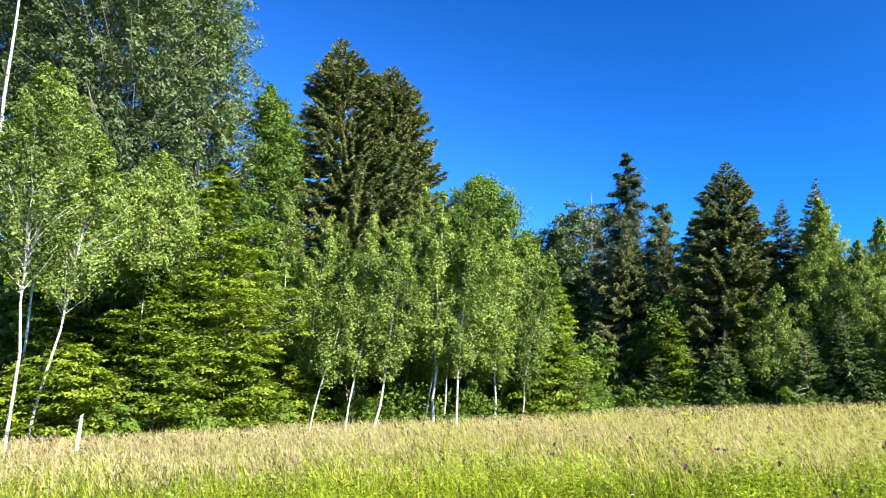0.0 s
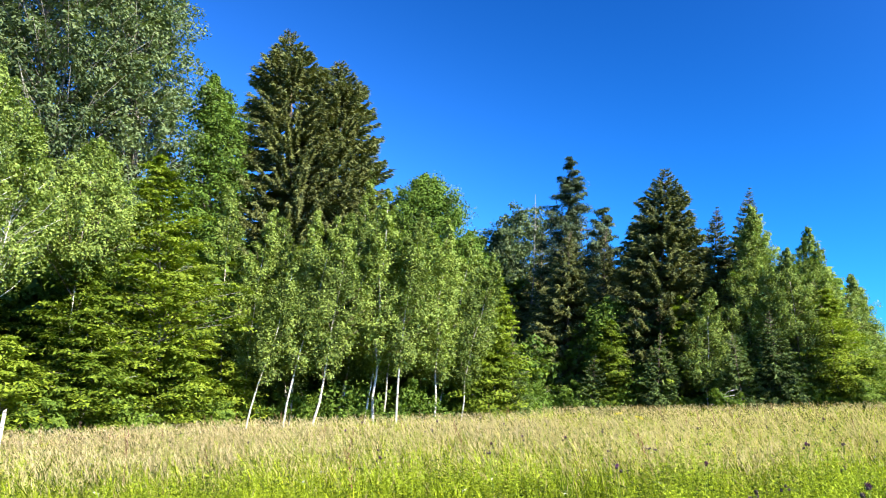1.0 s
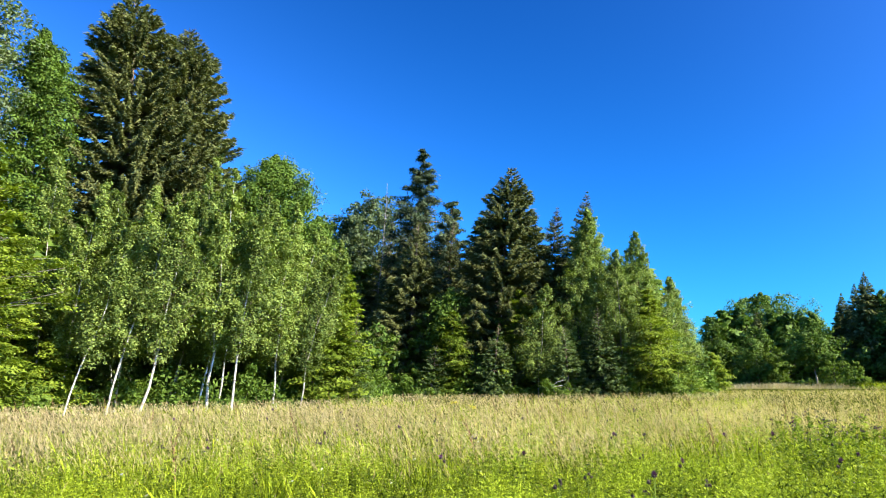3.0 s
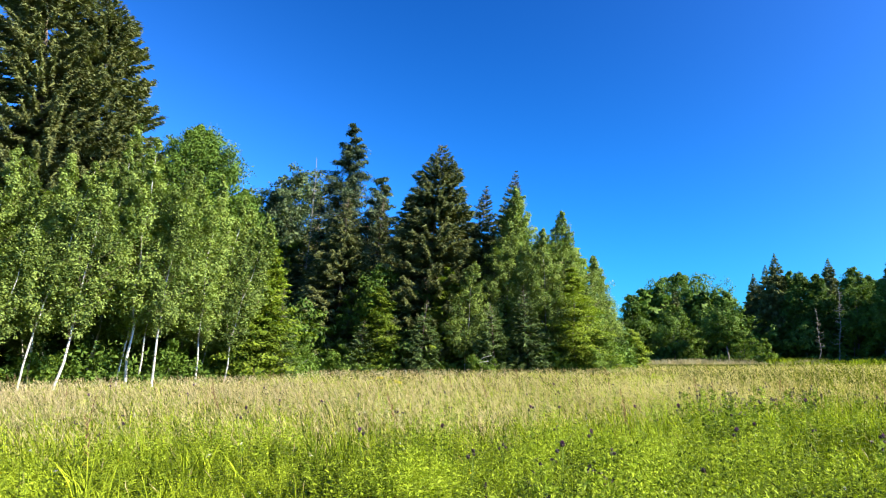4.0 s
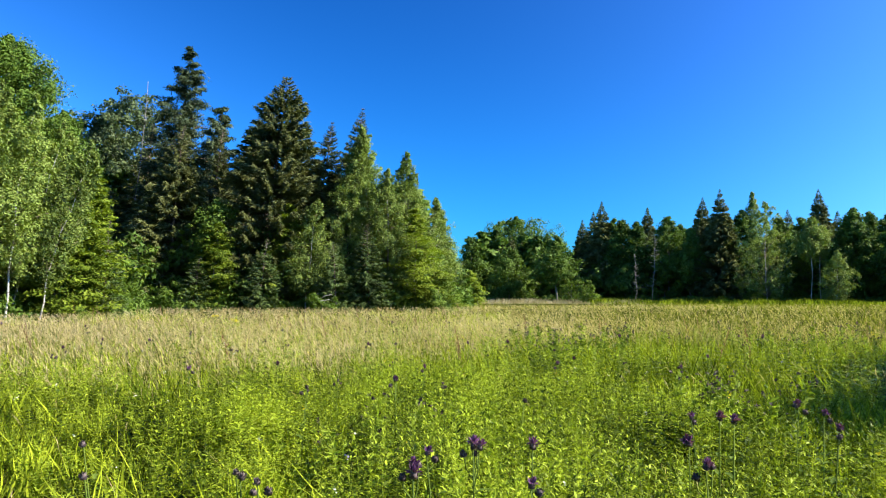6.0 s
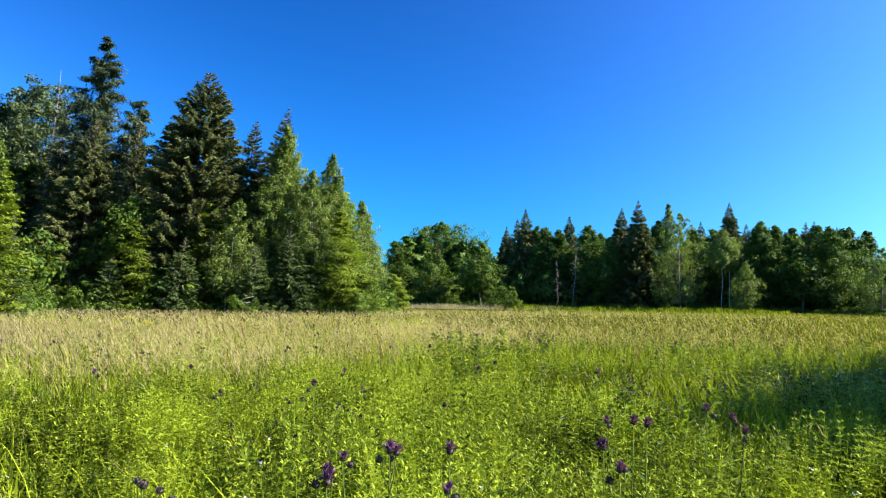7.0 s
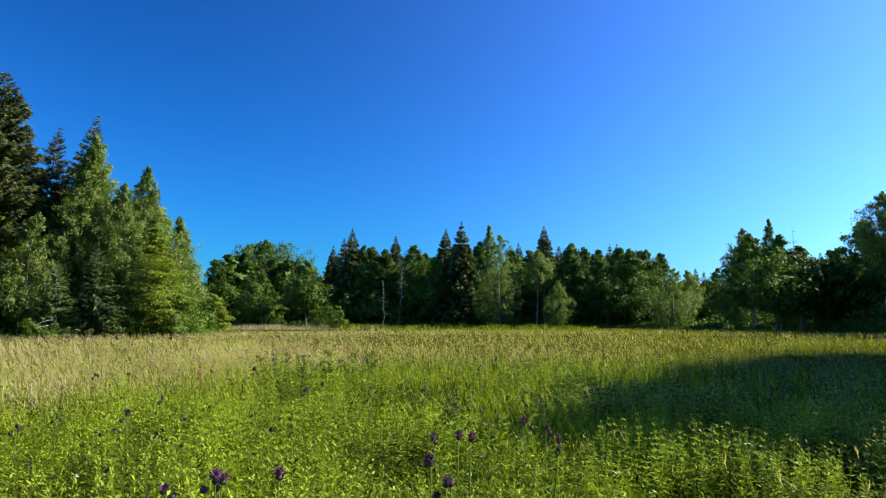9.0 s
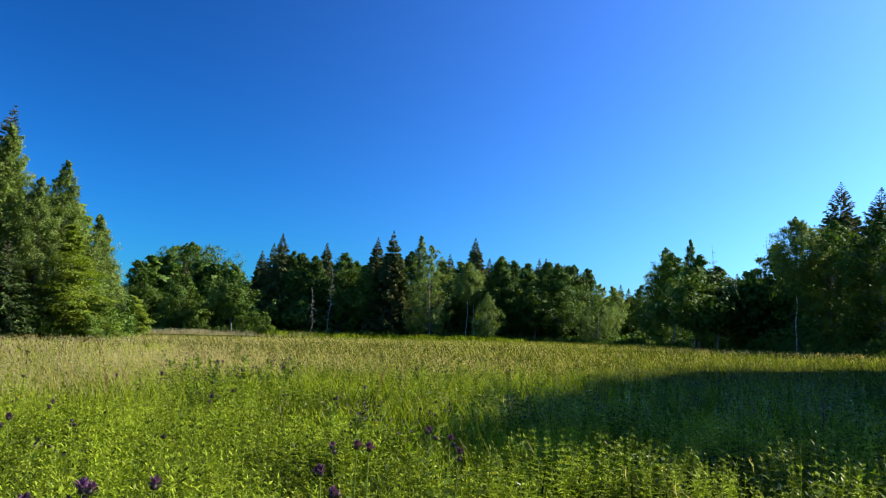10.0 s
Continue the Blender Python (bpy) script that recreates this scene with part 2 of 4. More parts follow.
def broadleaf(kind, x, y, h, r, lean, low, shape, leaf, clumps, per, flat, rclump, bark, girth, label, cat, up=0.7, slim=0.62, climb=0.5, hang=0.0, inner=0.22, puff=0.9, rag=0.2, thin=0.0):
    rng = seeded()
    root = new(kind)
    root.location = (x, y, float(gz(x, y)))
    tagged(root, label, cat, group=cat + "s at the meadow's edge")
    tp = trunk_path(h * 0.96, lean, rng)
    s = np.linspace(0, 1, len(tp))
    g = girth * h
    part("trunk", faces_mesh("trunk", *tubes([(tp - [[0, 0, 0.15 * (1 - q)] for q in s], g * (1 - s) ** 1.05 + 0.008)], 8), BARK[bark]), root)
    # limbs reach from the trunk to the crown's surface, and carry the leaf clumps
    each = 6
    nl = max(10, clumps // each)
    cs = 0.02 + 0.97 * (np.arange(nl) + rng.uniform(0, 1, nl)) / nl if shape in ("oval", "round") else 1 - (1 - (np.arange(nl) + rng.uniform(0, 0.98, nl)) / nl) ** (0.78 if shape == "birch" else 0.66)
    ang = np.arange(nl) * 2.399 + rng.normal(size=nl) * 0.5
    lobes = 1 + rag * np.sin(ang * 2 + rng.uniform(0, 6)) * np.cos(cs * 8 + rng.uniform(0, 6))
    rad = profile(shape, cs) * r * lobes * rng.uniform(0.7, 1.1, nl)
    z = (low + (1 - low) * cs) * h

    def axis(zz):
        return np.stack([np.interp(zz, tp[:, 2], tp[:, 0]), np.interp(zz, tp[:, 2], tp[:, 1]), zz], 1)

    za = np.clip(z - climb * rad - 0.3, low * h * 0.7, h * 0.96)
    a = axis(za)
    tip = axis(z) + np.stack([np.cos(ang) * rad, np.sin(ang) * rad, 0 * rad], 1)
    span = np.linalg.norm(tip - a, axis=1)
    paths = []
    for i in range(nl):
        q = (0.22 * g * (1 - za[i] / h) + 0.01) * min(1, 0.3 + 0.3 * span[i])
        mid = (a[i] + tip[i]) / 2 + [0, 0, 0.1 * span[i]] + rng.normal(size=3) * 0.05 * span[i]
        paths.append(([a[i], mid, tip[i]], [q, q * 0.6, 0.008]))
    tagged(part("branchwork", faces_mesh("branchwork", *tubes(paths, 4), BARK["brown" if bark == "birch" and thin < 0.55 else bark]), root), kind="stuff")
    clumps = nl * each
    f = ((np.linspace(inner, 1.0, each) ** 0.8)[None] + rng.normal(size=(nl, each)) * 0.07)[:, :, None]
    cen = a[:, None] + (tip - a)[:, None] * f + np.array([0, 0, 1.0]) * (0.1 * span[:, None, None] * np.sin(np.pi * np.clip(f, 0, 1)))
    side = np.stack([-np.sin(ang), np.cos(ang), 0 * ang], 1)[:, None]
    cen = cen + side * (rng.normal(size=(nl, each, 1)) * 0.24 * rad[:, None, None] * f) + np.array([0, 0, 1.0]) * (rng.normal(size=(nl, each, 1)) * 0.16 * flat * rad[:, None, None])
    cen = cen.reshape(-1, 3)
    ax = axis(cen[:, 2])[:, :2]
    facing = rng.normal(size=(clumps, 3)) * 0.3
    # fewer leaves low in the crown where the trunk shows through
    level = np.clip((cen[:, 2] / h - low) / (1 - low), 0, 1)
    cnt = np.maximum(3, (per * rng.uniform(0.5, 1.5, clumps) * (1 - thin * (1 - smooth(0.15, 0.6, level)))).astype(int))
    idx = np.repeat(np.arange(clumps), cnt)
    rc = rclump * rng.uniform(0.6, 1.35, clumps) * np.clip(0.35 + 0.85 * np.repeat(rad, each) / r, 0.4, 1.0)
    rc = rc[idx, None]
    # each clump is a loose ball of leaves whose faces turn outwards, so that it has a lit and a shaded side
    off = unit(rng.normal(size=(len(idx), 3))) * rng.uniform(0.05, 1.0, (len(idx), 1)) ** 0.6 * 0.92
    ball = unit(off)
    off[:, 2] *= flat
    out = cen[idx] - np.stack([ax[idx, 0], ax[idx, 1], cen[idx, 2] - 0.3 * h * (1 - low)], 1)
    pos = cen[idx] + off * rc
    if hang:
        pos[:, 2] -= hang * np.abs(rng.normal(size=len(idx))) * rc[:, 0]
    else:
        pos[:, 2] -= 0.25 * (off[:, 0] ** 2 + off[:, 1] ** 2) * rc[:, 0]
    pos[:, 2] = np.maximum(pos[:, 2], 0.15)
    toward = unit(out) * 0.45 + facing[idx] + ball * puff + [0, 0, up]
    part("crown", quad_mesh("crown", leaf_quads(pos, leaf * 1.1, rng, toward, 0.4, slim, leaf3=True), LEAF[kind if kind in LEAF else cat], tri=True), root)
    return root


def detail(x, y):
    """Coarser leaves on the trees that stand far off or deep in the wood: 1 near the meadow, more beyond."""
    return min(1.4, max(1.0, math.hypot(x, y) / 62)) * COARSE[0]


def birch(x, y, h, r, lean=(0, 0), low=0.3, fat=1.0, thin=0.3, rich=1.0):
    d = detail(x, y)
    n = int(rich * max(70, 20 * h * min(2.4, r)) / d ** 0.7)
    return broadleaf("birch", x, y, h, r, lean, low, "birch", 0.125 * d, n, 52 / d ** 0.8, 1.05, 0.46 * d ** 0.5, "birch", 0.005 * fat,
                     "slender birch with a white trunk and light green drooping leaves", "birch", up=0.35, climb=0.9, hang=0.22, inner=0.32, puff=0.7, thin=thin)


def aspen(x, y, h, r, lean=(0, 0), low=0.3):
    d = detail(x, y)
    return broadleaf("aspen", x, y, h, r, lean, low, "oval", 0.215 * d, int(20 * h * r ** 0.5 / d ** 0.7), 54 / d ** 0.8, 0.8, 0.86, "grey", 0.009,
                     "tall aspen with a dense grey-green silvery crown", "aspen", up=0.35, climb=0.7, puff=0.9, rag=0.12)


def oak(x, y, h, r, lean=(0, 0), low=0.3, rich=1.0, fine=1.0):
    d = detail(x, y)
    near = math.hypot(x, y) < 90
    return broadleaf("oak", x, y, h, r, lean, low, "round" if near or r > 5 else "birch", 0.22 * d * fine, int(15 * rich * h * r ** 0.75 / d), 44 / d ** 0.8 / fine, 0.75, 0.85 * d ** 0.3 * (1.0 if near else 1.2), "grey", 0.012,
                     "broad-crowned oak with deep green leaves" if near else "dark green broadleaf tree at the far wood's edge", "oak", up=0.4, climb=0.5, puff=1.0, rag=0.12)


def hornbeam(x, y, h, r, lean=(0, 0), low=0.03):
    d = detail(x, y)
    return broadleaf("hornbeam", x, y, h, r, lean, low, "birch", 0.17 * d, int(34 * h * r ** 0.5 / d ** 0.7), 46 / d ** 0.8, 0.2, 0.85, "grey", 0.009,
                     "bright yellow-green hornbeam with layered sprays down to the grass", "hornbeam", up=0.9, climb=0.25, puff=0.35)


def bush(x, y, h, r, lean=(0, 0), low=0.03):
    d = detail(x, y)
    return broadleaf("bush", x, y, h, r, lean, low, "round", 0.15 * d, int(max(60, 26 * h * r ** 0.5) / d ** 0.5), 44 / d, 0.6, 0.5, "grey", 0.012,
                     "leafy green bush growing at the edge of the wood", "bush", up=0.5, climb=0.6)


def spruce(x, y, h, r, lean=(0, 0), low=0.04, power=0.92):
    rng, d = seeded(), detail(x, y)
    root = new("spruce")
    root.location = (x, y, float(gz(x, y)))
    tagged(root, "dark green spruce with drooping needle-covered branches" if h > 9 else "young green spruce with branches down to the grass", "spruce", group="spruces at the meadow's edge")
    tp = trunk_path(h * 0.985, lean, rng, wob=0.04)
    s = np.linspace(0, 1, len(tp))
    g = 0.011 * h
    part("trunk", faces_mesh("trunk", *tubes([(tp - [[0, 0, 0.15 * (1 - q)] for q in s], g * (1 - s) ** 0.9 + 0.012)], 8), BARK["brown"]), root)
    n = int(min(620, max(110, 29 * h)) / d ** 0.5)
    hs = np.sort(1 - rng.uniform(0, 1, n) ** 1.12 * (1 - low)) if h > 9 else np.sort(rng.uniform(low, 0.985, n))
    if h > 9 and d < 1.3:
        tier = 0.5 + 0.012 * h
        hs = np.clip(np.where(np.arange(n) % 5 < 2, np.round(hs * h / tier) * tier / h, hs) + rng.normal(size=n) * 0.2 / h, low, 0.985)
    paths, pos, along, siz = [], [], [], []
    for i, q in enumerate(hs):
        L = min(1.12 * r * (1 - q) ** power, 0.25 * h, 0.2 + 0.52 * h * (1 - q)) if math.hypot(x, y) < 90 else min(0.32 * h * (1 - q), 1.25 * r + 0.5)
        L = L * rng.uniform(0.86, 1.08) * (0.85 if q < 0.12 else 1) + 0.04
        a = i * 2.399 + rng.normal() * 0.4
        out = np.array([math.cos(a), math.sin(a), 0])
        o = np.array([np.interp(q * h, tp[:, 2], tp[:, 0]), np.interp(q * h, tp[:, 2], tp[:, 1]), q * h])
        rise = 0.35 if q > 0.8 else 0.02
        drop = (0.08 + 0.16 * (1 - q)) * rng.uniform(0.7, 1.3)
        k = np.array([0, 0.35, 0.7, 1.0])
        p = o + out * (L * k)[:, None] + np.array([0, 0, 1.0]) * (L * (rise * k - drop * np.sin(k * 2.2) + 0.12 * k ** 3))[:, None]
        if i % (2 if d < 1.3 else 5) == 0:
            paths.append((p, [0.10 * g + 0.01, 0.02, 0.013, 0.004]))
        m_ = int(max(12, (58 if h > 9 else 46) * L / d ** 1.9))
        f = rng.uniform(0.05, 1.0, m_) ** 0.6
        c = np.stack([np.interp(f, k, p[:, j]) for j in range(3)], 1)
        if h > 9:
            c[:, 2] += rng.normal(size=m_) * 0.07 * min(1.0, 0.4 * L) - 0.05
        side = np.array([-out[1], out[0], 0]) * rng.choice([-1, 1], m_)[:, None]
        hang = rng.uniform(0.1, 1.0, m_)[:, None] * (0.2 if q > 0.85 else 0.5 if h > 9 else 0.35)
        al = out * (0.35 + 0.6 * f[:, None]) + side * rng.uniform(0.1, 0.85, m_)[:, None] + np.array([0, 0, -1.0]) * hang
        far = 1.3 if math.hypot(x, y) > 90 else 1.0
        ln = (0.42 * far * (1.15 - 0.45 * f) * min(1, 0.12 + 0.45 * L) * d ** 0.4) * rng.uniform(0.6, 1.3, m_)
        al = unit(al)
        pos.append(c + al * ln[:, None] * 0.5)
        along.append(al)
        siz.append(ln)
    tagged(part("branchwork", faces_mesh("branchwork", *tubes(paths, 3), BARK["brown"]), root), kind="stuff")
    pos, along, siz = np.concatenate(pos), np.concatenate(along), np.concatenate(siz)
    axis_out = unit((pos - np.stack([np.interp(pos[:, 2], tp[:, 2], tp[:, 0]), np.interp(pos[:, 2], tp[:, 2], tp[:, 1]), pos[:, 2]], 1)) + 1e-6)
    nor = np.cross(along, rng.normal(size=along.shape)) * 0.45 + axis_out * 0.75 + [0, 0, 0.5]
    part("crown", quad_mesh("crown", leaf_quads(pos, siz * 1.25, rng, nor, 0.3, 0.25 * d ** 0.5 * (1.6 if math.hypot(x, y) > 90 else 1.0), along, leaf3=True), LEAF["spruce" if h > 9 else "young"], tri=True), root)
    return root


def pine(x, y, h, r, lean=(0, 0), low=0.4):
    d = detail(x, y)
    return broadleaf("pine", x, y, h, r, lean, low, "pine", 0.3 * d, int(18 * h * r ** 0.5 / d ** 0.6), 60 / d ** 0.8, 0.42, 0.8, "orange", 0.009,
                     "tall pine with an orange trunk and blue-green needle tufts", "pine", up=0.5, slim=0.26, climb=0.15, puff=0.7)


def dead_tree(x, y, h, r, lean=(0, 0)):
    rng = seeded()
    root = new("dead_tree")
    root.location = (x, y, float(gz(x, y)))
    tagged(root, "bare dead tree with pale grey wood and thin twigs", "dead tree")
    tp = trunk_path(h, lean, rng)
    s = np.linspace(0, 1, len(tp))
    part("trunk", faces_mesh("trunk", *tubes([(tp - [[0, 0, 0.1]], 0.0032 * h * (1 - s) ** 0.9 + 0.015)], 7), BARK["dead"]), root)
    paths = []
    for i in range(46):
        q = rng.uniform(0.22, 0.97)
        a = rng.uniform(0, 2 * math.pi)
        L = r * (1 - q) ** 0.5 * rng.uniform(0.4, 1.1)
        o = np.array([np.interp(q * h, tp[:, 2], tp[:, 0]), np.interp(q * h, tp[:, 2], tp[:, 1]), q * h])
        e = o + np.array([math.cos(a) * L, math.sin(a) * L, L * rng.uniform(-0.1, 0.7)])
        paths.append(([o, (o + e) / 2 + rng.normal(size=3) * 0.1 * L, e], [0.03, 0.02, 0.008]))
    tagged(part("branchwork", faces_mesh("branchwork", *tubes(paths, 4), BARK["dead"]), root), kind="stuff")
    return root


# ---- ground: one sheet out to the horizon ----
rr = np.concatenate([[0.0], np.geomspace(1.5, 3500, 70)])
aa = np.linspace(0, 2 * math.pi, 129)[:-1]
gv = [(0, 0, 0)] + [(q * math.sin(a), q * math.cos(a), float(gz(q * math.sin(a), q * math.cos(a)))) for q in rr[1:] for a in aa]
gf = [(0, 1 + (j + 1) % 128, 1 + j) for j in range(128)]
for i in range(len(rr) - 2):
    for j in range(128):
        p, q = 1 + i * 128, 1 + (i + 1) * 128
        gf.append((p + j, p + (j + 1) % 128, q + (j + 1) % 128, q + j))
tagged(new("ground", faces_mesh("ground", gv, gf, SOIL)), "flat meadow ground covered with grass and dry thatch", "ground", kind="structure")

# ---- the wood on the near side of the meadow ----
birch(-17.7, 27.9, 29.0, 1.5, lean=(0.4, 0.2), low=0.72, fat=0.8, thin=0.7)
birch(-16.3, 27.8, 15.5, 1.9, lean=(0.3, 0.1), low=0.45, fat=0.8, thin=0.6)
birch(-16.2, 29.0, 13.0, 1.9, lean=(1.7, 0.9), low=0.5, fat=0.85, thin=0.6)
birch(-17.7, 31.6, 17.0, 2.4, lean=(0.4, 0.2), low=0.5, fat=0.8, thin=0.6)
birch(-14.0, 33.6, 13.6, 2.4, lean=(0.6, 0.2), low=0.58, fat=0.7)
aspen(-20.7, 45.8, 42.9, 6.8, lean=(-1.8, -0.9), low=0.30)
aspen(-15.8, 47.7, 41.5, 4.1, lean=(-1.2, -0.4), low=0.25)
aspen(-26.1, 47.5, 42.3, 4.6, lean=(-3.2, -1.9), low=0.3)
hornbeam(-10.8, 36.7, 13.9, 3.7, lean=(-0.6, -0.2))
hornbeam(-15.2, 37.3, 10.1, 2.8, lean=(-0.4, -0.2))
hornbeam(-18.1, 35.9, 7.6, 2.8, lean=(-0.4, -0.2))
oak(-11.5, 48.9, 23.7, 2.3, lean=(-0.3, -0.1), low=0.4, rich=1.5, fine=0.8)
spruce(-6.5, 51.8, 28.8, 8.3, lean=(-0.6, -0.1), low=0.28, power=0.7)
spruce(-4.0, 53.4, 27.2, 6.9, lean=(0.6, 0.0), low=0.28, power=0.62)
birch(-1.3, 52.2, 18.1, 1.4, lean=(0.3, 0.0), low=0.26, fat=0.75)
oak(2.3, 52.1, 17.6, 3.4, lean=(0.7, -0.0), low=0.45, rich=1.9, fine=0.75)
oak(5.6, 53.9, 13.6, 2.0, lean=(0.8, -0.1), low=0.45, rich=1.8, fine=0.75)
birch(-9.1, 42.2, 14.0, 1.5, low=0.16, fat=0.75)
birch(-6.9, 37.6, 8.6, 1.0, lean=(2.2, 0.4), low=0.33, fat=0.9)
birch(-7.5, 40.5, 12.0, 1.4, lean=(1.2, 0.2), low=0.27, fat=0.8)
birch(-5.2, 38.3, 11.0, 1.2, lean=(2.6, 0.4), low=0.30, fat=0.85)
birch(-5.2, 40.9, 12.2, 1.4, lean=(1.3, 0.2), low=0.28, fat=0.9)
birch(-5.7, 43.2, 12.4, 1.4, lean=(-0.4, -0.1), low=0.16, fat=0.75)
birch(-3.8, 38.5, 11.4, 1.4, lean=(1.9, 0.2), low=0.28, fat=1.1)
birch(-2.8, 42.1, 12.5, 1.4, lean=(2.4, 0.2), low=0.23, fat=0.8)
birch(-2.5, 44.1, 13.8, 1.6, lean=(1.3, 0.0), low=0.17, fat=0.75)
birch(-0.7, 40.2, 13.0, 1.5, lean=(0.9, 0.0), low=0.30, fat=1.1)
birch(-1.2, 41.2, 11.0, 1.2, lean=(1.8, 0.1), low=0.27, fat=0.8)
birch(-0.2, 41.7, 12.0, 1.3, lean=(2.4, 0.0), low=0.27, fat=0.75)
birch(0.5, 39.7, 11.8, 1.4, lean=(1.6, 0.0), low=0.28, fat=1.0)
birch(2.7, 42.1, 11.8, 1.4, lean=(1.1, -0.1), low=0.23, fat=0.9)
birch(2.0, 43.6, 11.6, 1.4, lean=(0.8, -0.1), low=0.20, fat=0.75)
birch(4.3, 42.9, 9.8, 1.3, lean=(2.2, -0.3), low=0.23, fat=0.85)
birch(3.0, 43.6, 10.8, 1.3, lean=(2.2, -0.2), low=0.22, fat=0.8)
birch(2.9, 45.1, 10.9, 1.5, lean=(1.0, -0.1), low=0.16, fat=0.75)
birch(4.8, 44.9, 10.5, 1.5, lean=(1.0, -0.1), low=0.18, fat=0.75)
birch(4.8, 46.9, 9.7, 1.3, lean=(1.7, -0.2), low=0.16, fat=0.75)
hornbeam(-14.6, 29.6, 4.2, 2.0)
hornbeam(-13.6, 34.0, 8.4, 2.3)
hornbeam(-12.6, 31.8, 5.4, 2.2)
hornbeam(-16.6, 31.0, 5.0, 2.0)
hornbeam(-9.6, 34.6, 4.6, 2.0)
hornbeam(-17.4, 29.2, 2.8, 1.6)
bush(-13.0, 29.6, 1.6, 1.2)
bush(-11.2, 32.4, 1.7, 1.3)
bush(-8.6, 36.2, 1.5, 1.2)
hornbeam(-7.9, 39.4, 3.6, 1.5)
hornbeam(5.2, 43.9, 4.8, 1.7)
hornbeam(6.6, 44.8, 6.0, 1.8)
bush(-8.0, 40.4, 2.2, 1.3)
bush(-4.6, 41.4, 1.8, 1.2)
bush(-2.0, 42.0, 2.0, 1.3)
bush(1.4, 42.2, 2.4, 1.4)
bush(5.6, 44.2, 2.6, 1.5)
bush(3.4, 44.6, 2.0, 1.3)
hornbeam(6.9, 46.6, 8.9, 2.2, lean=(0.4, -0.1))
spruce(7.7, 45.5, 5.7, 1.3, lean=(0.3, -0.1))
spruce(-8.2, 46.5, 11.0, 1.6, lean=(0.1, 0.0))
spruce(3.4, 50.0, 10.0, 1.9, lean=(0.4, -0.0))
spruce(-2.6, 50.1, 12.2, 2.3, lean=(0.2, 0.0))

# ---- the second stand, with its large spruces ----
aspen(13.2, 75.0, 20.6, 4.4, lean=(1.3, -0.2), low=0.2)
aspen(10.6, 77.0, 18.6, 3.6, lean=(0.8, -0.2), low=0.2)
spruce(19.6, 66.0, 16.6, 3.6, lean=(1.2, -0.4))
dead_tree(13.6, 68.8, 20.7, 1.2, lean=(1.2, -0.3))
spruce(14.5, 70.7, 17.3, 3.9, lean=(1.3, -0.3))
pine(15.5, 64.3, 23.2, 3.1, lean=(1.7, -0.4), low=0.3)
spruce(15.0, 61.3, 15.4, 5.1, lean=(1.1, -0.3))
pine(20.5, 71.2, 20.2, 3.1, lean=(1.7, -0.5), low=0.3)
oak(17.2, 57.6, 9.0, 2.0, lean=(0.7, -0.2), low=0.3)
spruce(22.0, 58.1, 19.9, 6.0, lean=(1.6, -0.6), power=0.68)
pine(23.3, 68.2, 18.6, 2.7, lean=(1.6, -0.6), low=0.3)
spruce(26.3, 58.4, 16.7, 4.2, lean=(1.6, -0.8))
spruce(27.0, 64.7, 14.9, 3.5, lean=(1.5, -0.6))
spruce(30.3, 61.0, 19.1, 4.2, lean=(1.9, -1.0))
birch(27.5, 54.6, 15.1, 2.5, lean=(1.4, -0.7), low=0.15, thin=0.0, rich=1.5)
hornbeam(16.9, 55.6, 7.0, 1.9, lean=(0.6, -0.2))
spruce(15.4, 55.0, 4.3, 1.8, lean=(0.5, -0.2))
spruce(20.0, 53.5, 5.7, 2.0, lean=(0.5, -0.2))
hornbeam(22.0, 54.9, 8.7, 2.4, lean=(0.8, -0.3))
birch(23.6, 53.1, 9.0, 1.9, lean=(0.9, -0.4), low=0.2, thin=0.0)
spruce(19.2, 57.0, 7.1, 2.3, lean=(0.6, -0.2))
spruce(25.3, 51.1, 5.5, 2.0, lean=(-0.3, 0.1))
spruce(28.0, 50.8, 7.0, 2.3, lean=(-0.2, 0.1))
birch(30.3, 54.1, 16.0, 2.8, lean=(-1.0, 0.6), low=0.12, thin=0.0, rich=1.5)
birch(34.0, 54.2, 14.0, 2.7, lean=(-0.4, 0.2), low=0.1, thin=0.0, rich=1.5)
birch(30.5, 51.7, 11.9, 2.4, lean=(-0.3, 0.2), low=0.1, thin=0.0, rich=1.5)
hornbeam(32.3, 50.6, 8.7, 2.6, lean=(-0.2, 0.1))
birch(39.2, 58.0, 10.8, 2.3, lean=(0.0, -0.0), low=0.1, thin=0.0, rich=1.5)
hornbeam(33.9, 49.5, 3.6, 1.9, lean=(-0.1, 0.1))
spruce(42.6, 60.5, 7.6, 2.0, lean=(-0.1, 0.0))
hornbeam(46.7, 62.5, 4.1, 1.6, lean=(-0.1, 0.1))
bush(32.7, 47.9, 2.0, 1.6, lean=(-0.0, 0.0))
bush(23.6, 50.8, 1.6, 1.2, lean=(-0.0, 0.0))
bush(9.3, 49.3, 2.8, 1.7, lean=(0.2, -0.0))
bush(14.3, 55.3, 2.4, 1.8, lean=(0.2, -0.0))

